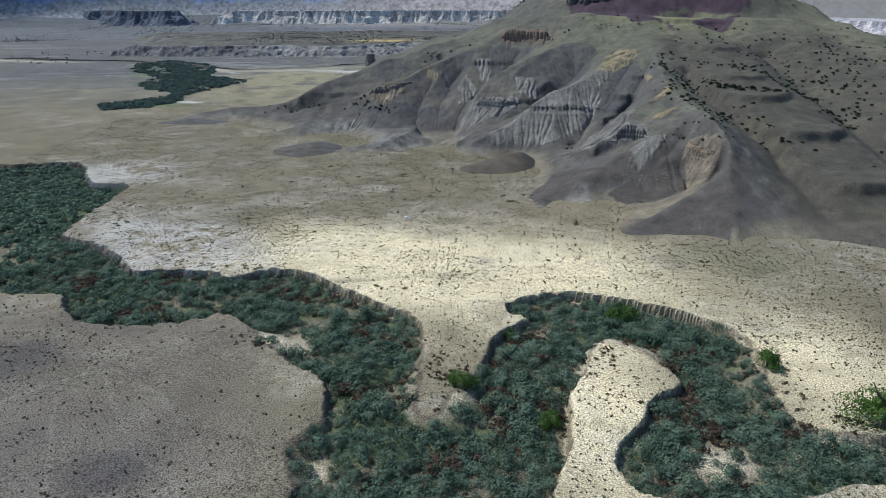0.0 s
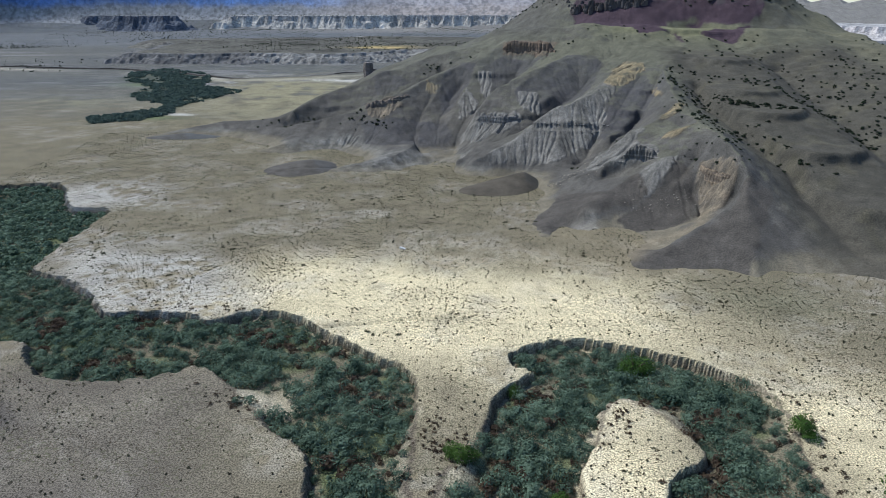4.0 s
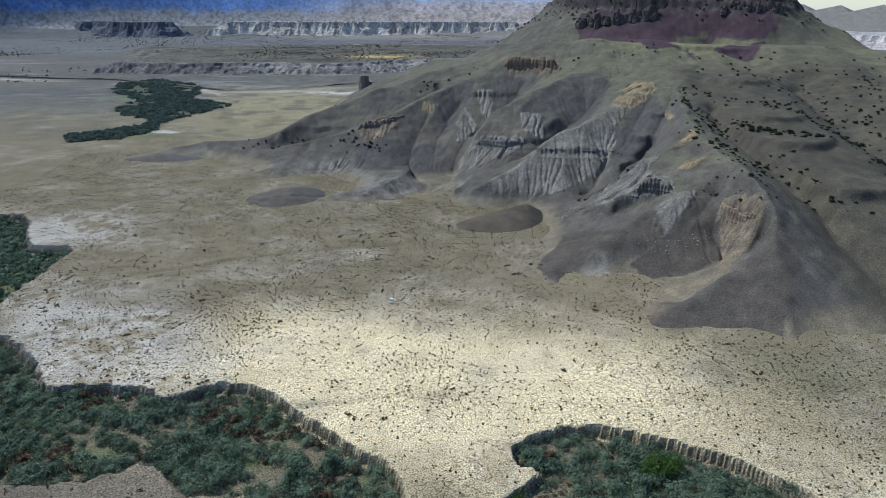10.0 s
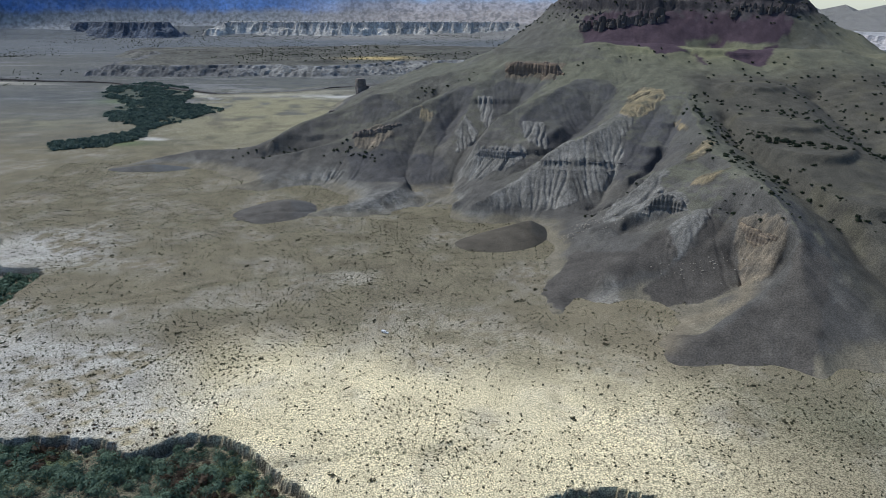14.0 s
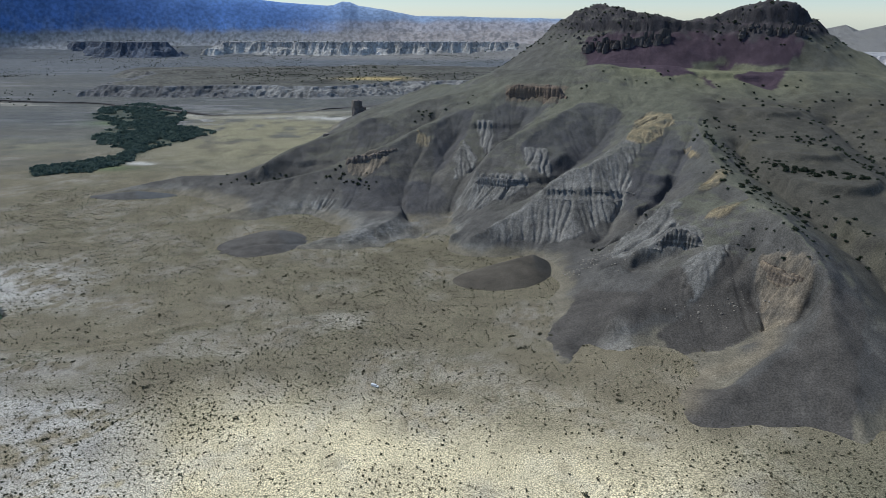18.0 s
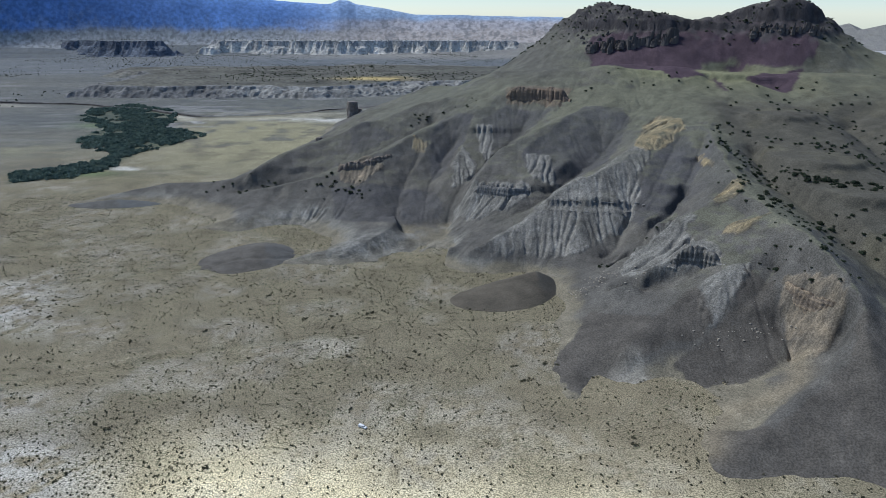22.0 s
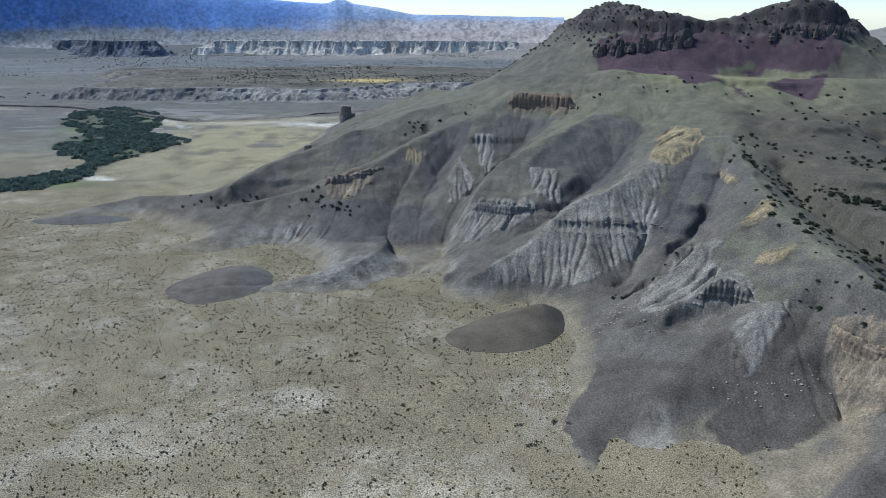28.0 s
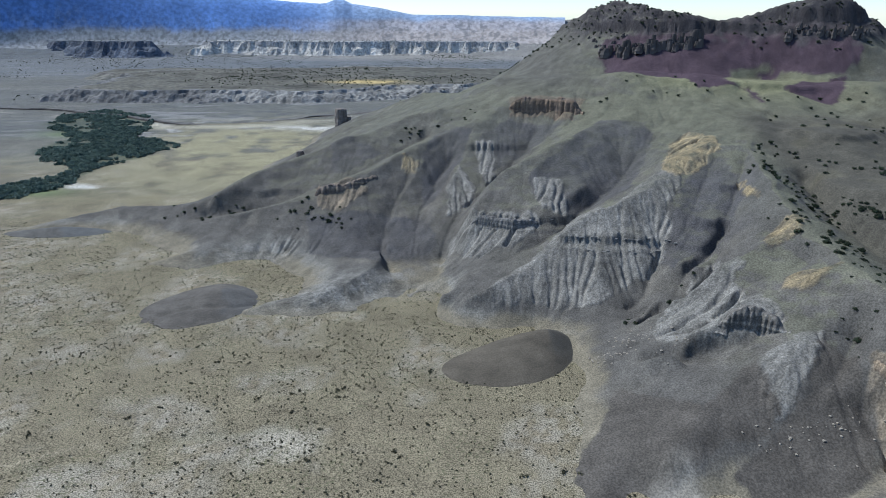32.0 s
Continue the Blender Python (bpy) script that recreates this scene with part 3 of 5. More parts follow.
def wash(xs, ys, z, strength, rounds=4, drops=130000, steps=70, pace=1.4):
    """Rain: drops run down the slopes and cut rills where many pass."""
    r = np.random.default_rng(3)
    ny, nx = z.shape
    cells = np.flatnonzero((z > 2).ravel())
    flow = np.zeros(z.size)
    hx, hy = np.gradient(xs), np.gradient(ys)
    for turn in range(rounds):
        sx, sy = np.gradient(z, axis=1) / hx[None, :], np.gradient(z, axis=0) / hy[:, None]
        start = cells[r.integers(0, len(cells), drops)]
        px = xs[start % nx] + r.uniform(-1, 1, drops)
        py = ys[start // nx] + r.uniform(-1, 1, drops)
        vx, vy = np.zeros(drops), np.zeros(drops)
        hits = np.zeros(z.size)
        for k in range(steps):
            i = np.clip(np.rint(np.interp(px, xs, np.arange(nx))).astype(int), 0, nx - 1)
            j = np.clip(np.rint(np.interp(py, ys, np.arange(ny))).astype(int), 0, ny - 1)
            cell = j * nx + i
            hits += np.bincount(cell, minlength=z.size)
            vx, vy = 0.35 * vx - sx.ravel()[cell], 0.35 * vy - sy.ravel()[cell]
            speed = np.hypot(vx, vy) + 1e-6
            go = np.minimum(1, speed / 0.15)
            px, py = px + vx / speed * pace * go, py + vy / speed * pace * go
        area = (hx[None, :] * hy[:, None]).ravel()
        hits = (hits / area).reshape(z.shape)
        soft = hits.copy()
        soft[1:-1, 1:-1] = 0.5 * hits[1:-1, 1:-1] + 0.1 * (hits[:-2, 1:-1] + hits[2:, 1:-1] + hits[1:-1, :-2] + hits[1:-1, 2:]) + 0.025 * (hits[:-2, :-2] + hits[2:, 2:] + hits[:-2, 2:] + hits[2:, :-2])
        cut = np.log1p(soft / 4.0)
        flow = flow + cut.ravel()
        steep = np.hypot(sx, sy)
        z = z - 0.46 * strength * (cut - 1.2) * step(0.12, 0.5, steep) * step(1, 8, z)
    return z, flow.reshape(z.shape) / rounds


smooth_land = np.clip(step(300, 345, BX) * step(1230, 1180, BY) + 0.9 * step(120, 150, BZ) * step(185, 165, BZ) + 1.2 * blob(BX, BY, 215, 590, 62, 42) + 1.2 * blob(BX, BY, 110, 700, 24, 52), 0, 1)
WOBBLE = 3.0 * fbm(BX, BY, 14, 3, 331) + 1.2 * fbm(BX, BY, 4, 2, 332)


def face(*outline):
    """Bare ground within an outline on the butte, with a ragged edge."""
    xs, ys = [p[0] for p in outline], [p[1] for p in outline]
    out = np.zeros(BX.shape)
    m = (BX > min(xs) - 12) & (BX < max(xs) + 12) & (BY > min(ys) - 12) & (BY < max(ys) + 12)
    out[m] = step(-1.5, 1.5, inside_distance(BX[m], BY[m], list(outline)) + WOBBLE[m])
    return out


def patches(*faces):
    return np.maximum.reduce(faces)


CLIFF = patches(face((21, 983), (26, 1002), (48, 990), (103, 972), (108, 963), (78, 944), (52, 943)),
                face((42, 875), (64, 890), (89, 905), (108, 923), (124, 962), (136, 974), (158, 943), (187, 962), (214, 987), (229, 975), (210, 940), (204, 909), (195, 898), (162, 879), (140, 861), (117, 860), (86, 874), (58, 870)),
                face((105, 1020), (130, 1016), (131, 974), (106, 973)),
                face((53, 1133), (73, 1132), (75, 1030), (61, 1085)),
                face((21, 1070), (36, 1100), (51, 1065), (44, 1039), (24, 1028)),
                face((160, 799), (207, 860), (231, 874), (234, 833), (221, 820), (234, 783), (227, 755), (212, 760), (188, 765), (162, 777)),
                face((204, 735), (224, 747), (246, 748), (236, 731), (212, 707), (200, 700)))
YELLOW = patches(face((216, 985), (242, 1049), (264, 1066), (283, 1045), (275, 1013), (244, 979), (227, 977)),
                 face((240, 794), (250, 803), (262, 805), (276, 798), (267, 789), (253, 785)),
                 face((275, 956), (276, 925), (273, 916), (271, 930)),
                 face((278, 876), (288, 867), (276, 848), (255, 846), (258, 862)),
                 face((-29, 1098), (-23, 1115), (-8, 1110), (-8, 1092)))
OCHRE = patches(face((-118, 1106), (-66, 1078), (-59, 1066), (-87, 1046), (-110, 1055)),
                face((251, 711), (260, 724), (279, 694), (281, 671), (277, 671), (258, 661), (242, 665), (253, 697)))
RUST = patches(face((97, 1204), (172, 1194), (184, 1186), (160, 1138), (127, 1162), (94, 1167)))
CINDER = patches(face((219, 1306), (237, 1215), (301, 1198), (307, 1170), (357, 1179), (342, 1187), (373, 1252), (422, 1257), (453, 1228), (499, 1224), (527, 1242), (536, 1283), (474, 1299), (410, 1320), (297, 1324), (232, 1336)),
                 face((403, 1254), (430, 1249), (428, 1241), (405, 1248)),
                 face((406, 1169), (432, 1191), (497, 1217), (459, 1147), (443, 1133), (420, 1154)),
                 face((363, 1176), (371, 1164), (364, 1125), (361, 1145)))
APRON = patches(face((164, 708), (129, 751), (96, 695), (87, 682), (93, 641), (104, 640), (133, 659), (141, 670), (158, 680), (170, 689), (194, 692), (204, 708), (202, 736), (181, 723)),
                face((170, 671), (177, 650), (211, 653), (240, 668), (253, 697), (255, 725), (244, 742), (211, 703), (183, 683)),
                face((155, 574), (171, 601), (189, 599), (202, 592), (226, 610), (254, 628), (285, 666), (306, 658), (237, 531), (193, 534), (156, 555)))
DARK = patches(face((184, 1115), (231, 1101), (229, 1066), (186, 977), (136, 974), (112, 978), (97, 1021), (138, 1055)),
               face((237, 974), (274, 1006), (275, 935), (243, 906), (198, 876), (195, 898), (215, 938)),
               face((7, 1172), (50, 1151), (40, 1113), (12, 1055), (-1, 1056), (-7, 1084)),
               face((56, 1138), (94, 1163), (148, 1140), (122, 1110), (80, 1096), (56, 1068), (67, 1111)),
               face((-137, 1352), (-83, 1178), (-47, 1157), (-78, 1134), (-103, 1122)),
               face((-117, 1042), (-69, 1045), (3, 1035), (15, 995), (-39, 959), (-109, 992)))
FRONT_RIDGE = np.clip(1.4 * blob(BX, BY, -70, 905, 80, 26, 12) + 1.1 * blob(BX, BY, -165, 1000, 60, 22, 15), 0, 1) * step(19, 14, BZ + 0.6 * WOBBLE)
BAD = np.clip(CLIFF + YELLOW + OCHRE + 0.8 * RUST + FRONT_RIDGE + 0.8 * step(185, 215, BZ), 0, 1)
BAD = BAD * (1 - 0.9 * smooth_land * (BZ < 185) * (1 - np.maximum(YELLOW, OCHRE)))
BZ, FLOW = wash(bx, by, BZ, 0.17 + 0.75 * BAD)


def flow_lines(xs, ys, z, seed, reach=14, pace=1.3):
    """Fine furrows that run straight down the slopes: noise drawn out along the fall of the land."""
    r = np.random.default_rng(seed)
    soft = z.copy()
    for _ in range(3):
        soft[1:-1, 1:-1] = (soft[:-2, 1:-1] + soft[2:, 1:-1] + soft[1:-1, :-2] + soft[1:-1, 2:]) / 4
    sx, sy = np.gradient(soft, axis=1) / np.gradient(xs)[None, :], np.gradient(soft, axis=0) / np.gradient(ys)[:, None]
    size = np.hypot(sx, sy) + 1e-6
    sx, sy = (sx / size).ravel(), (sy / size).ravel()
    speck = r.normal(size=z.size)
    total = speck.copy()
    gx0, gy0 = np.meshgrid(xs, ys)
    for way in (1, -1):
        px, py = gx0.ravel().copy(), gy0.ravel().copy()
        cell = np.arange(z.size)
        for _ in range(reach):
            px, py = px + way * pace * sx[cell], py + way * pace * sy[cell]
            i = np.clip(np.rint(np.interp(px, xs, np.arange(len(xs)))).astype(int), 0, len(xs) - 1)
            j = np.clip(np.rint(np.interp(py, ys, np.arange(len(ys)))).astype(int), 0, len(ys) - 1)
            cell = j * len(xs) + i
            total += speck[cell]
    out = (total / total.std()).reshape(z.shape).clip(-2.2, 2.2)
    return out, size.reshape(z.shape)


FURROW, STEEP = flow_lines(bx, by, BZ, 5)
furrowed = step(0.3, 0.6, STEEP) * (0.10 + 0.90 * BAD) * step(2, 10, BZ)
BZ = BZ + 0.85 * furrowed * FURROW
BZ = hardened(BX, BY, BZ)


def butte_colour(x, y, z):
    dzx = np.gradient(z, axis=1) / np.gradient(x, axis=1)
    dzy = np.gradient(z, axis=0) / np.gradient(y, axis=0)
    slope = np.hypot(dzx, dzy)
    n1, n2, n3 = fbm(x, y, 90, 4, 301), fbm(x, y, 22, 4, 302), fbm(x, y, 7, 3, 303)
    c = np.array([0.092, 0.086, 0.074]) + np.zeros((*x.shape, 3))
    band = fbm(z * 2.2 + 2 * n2, 0.02 * x, 9, 3, 305)
    c = paint(c, (step(55, 110, z + 12 * n2) * 0.55, (0.112, 0.112, 0.086)), (np.clip(0.7 + n1, 0, 1) * blob(x, y, 245, 925, 34, 60, -30) * 0.9, (0.085, 0.082, 0.085)),
              (step(-0.1, 0.6, n2 + 0.5 * n1) * 0.45, (0.122, 0.112, 0.09)), (step(0.1, 0.6, band) * 0.25 * step(0.35, 0.6, slope), (0.15, 0.14, 0.12)),
              (step(13, 5, z + 2 * n3) * step(300, 120, x) * step(800, 860, y) * 0.6 * step(-0.1, 0.5, n2 + 0.2), (0.235, 0.225, 0.19)),
              (FRONT_RIDGE * (0.6 + 0.4 * n3), (0.225, 0.218, 0.19)), (blob(x, y, 136, 650, 13, 14) * 1.2, (0.30, 0.28, 0.235)),
              (step(0.60, 0.35, slope) * step(30, 70, z) * step(60, 200, x + 0.3 * (y - 1000)) * 0.75, (0.125, 0.123, 0.085)),
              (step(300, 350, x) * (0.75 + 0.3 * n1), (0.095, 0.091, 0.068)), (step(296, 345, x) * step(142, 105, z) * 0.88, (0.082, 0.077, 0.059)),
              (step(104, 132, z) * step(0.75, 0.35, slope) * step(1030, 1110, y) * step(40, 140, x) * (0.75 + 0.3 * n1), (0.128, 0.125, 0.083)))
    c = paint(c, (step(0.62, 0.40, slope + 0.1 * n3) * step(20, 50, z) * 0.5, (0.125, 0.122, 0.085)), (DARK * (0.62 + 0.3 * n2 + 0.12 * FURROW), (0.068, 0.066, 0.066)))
    c = paint(c, (CLIFF * (0.68 + 0.25 * n2 + 0.15 * n3 + 0.16 * FURROW), (0.215, 0.205, 0.178)), (OCHRE * (0.55 + 0.3 * n3 + 0.2 * FURROW), (0.235, 0.19, 0.13)), (YELLOW * (0.5 + 0.3 * n3 + 0.45 * FURROW), (0.31, 0.245, 0.135)), (RUST * (0.6 + 0.25 * FURROW), (0.19, 0.145, 0.10)))
    apron = APRON
    c = paint(c, (step(9.0, 2.5, z + 2.2 * n2 + 1.5 * n3) * (1 - apron) * (1 - 0.7 * FRONT_RIDGE), (0.175, 0.155, 0.11)), (apron * 0.9, (0.086, 0.077, 0.064)), (np.exp(-(along(x, y, WASH_OUT)[0] / 8) ** 2) * 0.7, (0.22, 0.185, 0.125)), (np.clip(1.5 * blob(x, y, 132, 648, 13, 16) + 0.9 * blob(x, y, 143, 668, 6, 12), 0, 1) * (0.8 + 0.2 * n3), (0.27, 0.25, 0.205)))
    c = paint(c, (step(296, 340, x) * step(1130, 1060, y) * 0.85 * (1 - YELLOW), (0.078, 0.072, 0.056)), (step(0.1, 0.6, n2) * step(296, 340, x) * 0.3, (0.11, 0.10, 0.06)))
    # cinder and dark rock of the summit
    cinder = CINDER * step(0.0, 0.25, CINDER)
    c = paint(c, (np.clip(1.3 * blob(x, y, 400, 1195, 70, 48) + 0.9 * blob(x, y, 300, 1200, 50, 30), 0, 1) * 0.8, (0.185, 0.182, 0.10)))
    c = paint(c, (cinder, (0.066, 0.046, 0.054)), (step(560, 620, x) * step(60, 100, z) * step(230, 200, z) * 0.6, (0.155, 0.148, 0.095)))
    c = paint(c, (step(192, 208, z + 8 * n2 + 10 * n3) * (0.7 + 0.3 * n3), (0.078, 0.07, 0.066)), (step(196, 206, z) * step(0.75, 1.0, slope), (0.055, 0.05, 0.05)), (step(240, 150, x) * step(120, 160, z), (0.10, 0.095, 0.078)))
    c = paint(c, (np.clip(1.5 * blob(x, y, 130, 940, 110, 70), 0, 1) * np.exp(-((z - 51.5 + 0.8 * n2) / 0.9) ** 2) * 0.4, (0.075, 0.072, 0.068)), (np.clip(1.5 * blob(x, y, 140, 930, 90, 60), 0, 1) * np.exp(-((z - 43.5 + 0.8 * n2) / 0.5) ** 2) * 0.5, (0.09, 0.085, 0.08)))
    c = c * (1 + 0.16 * np.clip(FLOW - 1.3, -1, 1.5) * BAD + 0.22 * np.maximum(furrowed, 0.4 * step(0.25, 0.5, STEEP)) * FURROW)[..., None]
    # cracks between blocks and boulders' streaks
    return np.concatenate([c * (1 + 0.12 * n3 + 0.06 * n2)[..., None].clip(0.5, 1.6), BAD[..., None]], -1)


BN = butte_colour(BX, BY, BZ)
butte = tagged(new("butte"), "eroded grey shale butte with grassy shoulders and dark summit", "hill", kind="structure")
rim = BZ > -2.6
whole = BZ > 20
while True:
    grown = whole.copy()
    for _ in range(40):
        grown[1:] |= grown[:-1]
        grown[:-1] |= grown[1:]
        grown[:, 1:] |= grown[:, :-1]
        grown[:, :-1] |= grown[:, 1:]
        grown &= rim
    if (grown == whole).all():
        break
    whole = grown
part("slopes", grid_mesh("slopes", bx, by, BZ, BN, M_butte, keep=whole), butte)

# ---------------------------------------------------------------- distant land
def mesa(label, outline, tall, cliff, step_size, talus, rock, top, seed, run=60.0, base=0.0, dusk=None, field=None):
    """A table hill: talus slope, fluted cliff band and flat top."""
    xs = [p[0] for p in outline]
    ys = [p[1] for p in outline]
    lx, ly = np.arange(min(xs) - 40, max(xs) + 40, step_size), np.arange(min(ys) - 40, max(ys) + 40, step_size)
    x, y = np.meshgrid(lx, ly)
    warp = 40 * fbm(x, y, 160, 3, seed) + 14 * fbm(x, y, 36, 3, seed + 5) * 1.3
    d = inside_distance(x, y, outline) + warp
    flutes = np.abs(fbm(x, y, 22, 3, seed + 9))
    z = (tall - cliff) * step(0, run, d - 16 * flutes) + cliff * step(run, run + 10, d + 8 * fbm(x, y, 20, 2, seed + 3))
    z = z + 3.0 * fbm(x, y, 120, 3, seed + 2) * step(run, run * 2, d) - 3.0 + base * step(0, run * 0.6, d)
    n = fbm(x, y, 60, 4, seed + 7)
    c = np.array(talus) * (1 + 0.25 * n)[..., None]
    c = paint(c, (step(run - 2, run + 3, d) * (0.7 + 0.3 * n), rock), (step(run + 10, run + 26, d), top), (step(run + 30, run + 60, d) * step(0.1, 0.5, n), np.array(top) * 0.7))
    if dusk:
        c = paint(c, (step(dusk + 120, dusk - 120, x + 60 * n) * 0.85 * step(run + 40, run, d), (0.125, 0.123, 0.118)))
    if field:
        c = paint(c, (np.clip(1.6 * blob(x + 30 * n, y, *field), 0, 1), (0.36, 0.28, 0.12)))
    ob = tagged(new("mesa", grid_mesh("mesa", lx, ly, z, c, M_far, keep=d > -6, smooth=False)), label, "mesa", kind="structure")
    return ob


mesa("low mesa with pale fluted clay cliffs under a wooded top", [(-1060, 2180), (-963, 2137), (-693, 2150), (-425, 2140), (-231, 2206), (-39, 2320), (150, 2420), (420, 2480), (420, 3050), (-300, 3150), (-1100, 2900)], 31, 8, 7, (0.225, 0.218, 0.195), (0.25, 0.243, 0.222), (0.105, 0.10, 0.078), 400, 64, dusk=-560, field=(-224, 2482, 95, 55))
# dark mesa, its tones shifted to blue for painted haze
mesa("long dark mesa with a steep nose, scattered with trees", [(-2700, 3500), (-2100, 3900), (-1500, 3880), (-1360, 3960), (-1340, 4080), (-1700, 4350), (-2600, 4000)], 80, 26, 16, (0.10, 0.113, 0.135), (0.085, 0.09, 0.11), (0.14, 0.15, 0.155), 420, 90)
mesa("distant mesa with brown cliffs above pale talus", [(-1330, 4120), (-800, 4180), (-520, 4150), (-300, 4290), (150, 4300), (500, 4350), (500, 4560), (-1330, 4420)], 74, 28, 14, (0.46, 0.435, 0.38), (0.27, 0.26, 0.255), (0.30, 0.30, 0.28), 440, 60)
mesa("low dark rise covered with scattered trees", [(-1250, 2750), (-900, 2700), (-560, 2760), (-520, 3050), (-900, 3200), (-1300, 3050)], 22, 4, 16, (0.12, 0.115, 0.095), (0.11, 0.10, 0.09), (0.12, 0.115, 0.09), 460, 90)
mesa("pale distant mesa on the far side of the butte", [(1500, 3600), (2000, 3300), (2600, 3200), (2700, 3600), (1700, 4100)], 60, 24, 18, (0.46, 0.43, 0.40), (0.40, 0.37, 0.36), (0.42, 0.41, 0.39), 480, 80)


def far_range(name, label, angle0, angle1, crest, colour, seed, r0, r1, peak=()):
    """A mountain range along the horizon, in rings about the valley: crest gives its height by angle."""
    na, nr = 620, 60
    a = np.radians(np.linspace(angle0, angle1, na))
    r = np.linspace(r0, r1, nr)
    A, R = np.meshgrid(a, r)
    x, y = R * np.sin(A), R * np.cos(A)
    top = np.interp(np.degrees(A), [p[0] for p in crest], [p[1] for p in crest])
    f = (R - r0) / (r1 - r0)
    z = far_rise(x, y) * (1 - f) + top * step(0, 1, f) ** 1.4
    z = z + 9 * fbm(x, y, 220, 3, seed) * f * (1 - f) * 3 + 2 * fbm(x, y, 60, 3, seed + 1) * step(0.6, 1, f)
    n = fbm(x, y, 130, 4, seed + 4)
    deg = np.degrees(A)
    speck, fleck = fbm(x, y, 24, 3, seed + 8), fbm(x, y, 13, 2, seed + 9)
    # blue tones, paler to the right: air haze is put into the slopes' colour
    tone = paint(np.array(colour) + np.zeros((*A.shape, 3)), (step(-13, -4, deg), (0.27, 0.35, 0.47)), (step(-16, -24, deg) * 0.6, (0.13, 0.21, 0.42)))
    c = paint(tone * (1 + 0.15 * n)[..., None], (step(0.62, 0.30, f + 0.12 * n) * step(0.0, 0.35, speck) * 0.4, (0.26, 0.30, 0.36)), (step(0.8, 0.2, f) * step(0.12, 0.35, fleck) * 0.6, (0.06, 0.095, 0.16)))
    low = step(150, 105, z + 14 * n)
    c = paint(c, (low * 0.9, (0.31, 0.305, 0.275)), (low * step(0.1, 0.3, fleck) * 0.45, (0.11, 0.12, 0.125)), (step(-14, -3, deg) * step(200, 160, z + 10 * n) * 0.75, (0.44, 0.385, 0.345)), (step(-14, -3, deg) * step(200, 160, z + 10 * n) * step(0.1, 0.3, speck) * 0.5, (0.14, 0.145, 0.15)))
    i = np.arange(na * nr).reshape(nr, na)
    quads = np.stack([i[:-1, :-1], i[:-1, 1:], i[1:, 1:], i[1:, :-1]], -1).reshape(-1, 4)
    co = np.stack([x, y, z], -1).reshape(-1, 3)
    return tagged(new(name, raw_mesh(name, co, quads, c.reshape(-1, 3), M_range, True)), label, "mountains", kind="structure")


far_range("backdrop_mountains", "wooded mountain range along the horizon, tinted with blue haze", -40, 9,
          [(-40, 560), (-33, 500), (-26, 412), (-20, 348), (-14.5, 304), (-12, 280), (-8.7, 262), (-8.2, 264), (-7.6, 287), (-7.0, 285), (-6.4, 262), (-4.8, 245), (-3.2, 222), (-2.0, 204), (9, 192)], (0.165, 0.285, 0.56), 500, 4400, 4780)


# the river's cut bank
s = np.linspace(0, 1, 260)
run = np.concatenate([[0], np.cumsum([math.dist(p, q) for p, q in zip(RIVER[:-1], RIVER[1:])])])
px, py = np.interp(s * run[-1], run, [p[0] for p in RIVER]), np.interp(s * run[-1], run, [p[1] for p in RIVER])
py = py + 9 * fbm(px, 0 * px, 120, 3, 251) + 3 * fbm(px, 0 * px, 25, 2, 252)
tall = 3.4 * step(-0.55, 0.1, fbm(px, 0 * px, 150, 3, 253)) + 0.3
rows = [(-3, -0.6), (-1.2, 0.45), (0.0, 1.0), (9, 0.95), (34, -0.1)]
co = np.stack([np.stack([px, py + off, tall * h], -1) for off, h in rows])
i = np.arange(co.shape[0] * co.shape[1]).reshape(co.shape[:2])
quads = np.stack([i[:-1, :-1], i[:-1, 1:], i[1:, 1:], i[1:, :-1]], -1).reshape(-1, 4)
tone = np.array([(0.06, 0.055, 0.05), (0.07, 0.062, 0.055), (0.10, 0.095, 0.085), (0.125, 0.12, 0.105), (0.12, 0.118, 0.105)])[:, None] * (1 + 0.2 * fbm(px, py, 30, 3, 254))[None, :, None]
tagged(new("river_bank", raw_mesh("river_bank", co.reshape(-1, 3), quads, tone.reshape(-1, 3), M_far, False)), "dark cut bank beside the pale braided riverbed", "bank", kind="structure")


# ---------------------------------------------------------------- plants
rng = np.random.default_rng(7)


def clump(n, spread, leaf, flat=0.75, seed=0, base=0.0, rough=0.5, fat=1.0):
    """Leaf sprays of a bush or crown: n small triangles over an uneven dome of lumps."""
    r = np.random.default_rng(seed)
    lumps = r.normal(0, 0.42, (7, 3)) * [1, 1, 0.35]
    sizes = r.uniform(0.42, 0.75, 7) * fat
    pick = r.integers(0, 7, n)
    d = r.normal(size=(n, 3))
    d /= np.linalg.norm(d, axis=1)[:, None]
    d[:, 2] = np.where(d[:, 2] < -0.2, -d[:, 2], d[:, 2])
    c = (lumps[pick] + d * sizes[pick][:, None] * r.uniform(0.8 if rough < 0.4 else 0.7, 1.05, n)[:, None]) * spread
    c[:, 2] = np.maximum(c[:, 2] * flat + 0.5 * spread * flat, 0.08 * spread) + base
    u = np.cross(d, r.normal(size=(n, 3)))
    u /= np.linalg.norm(u, axis=1)[:, None] + 1e-9
    v = np.cross(d, u) + rough * r.normal(size=(n, 3))
    size = leaf * r.uniform(0.6, 1.3, n)[:, None]
    tri = np.stack([c + u * size, c - 0.5 * u * size + 0.8 * v * size, c - 0.5 * u * size - 0.8 * v * size], 1)
    return tri.reshape(-1, 3)


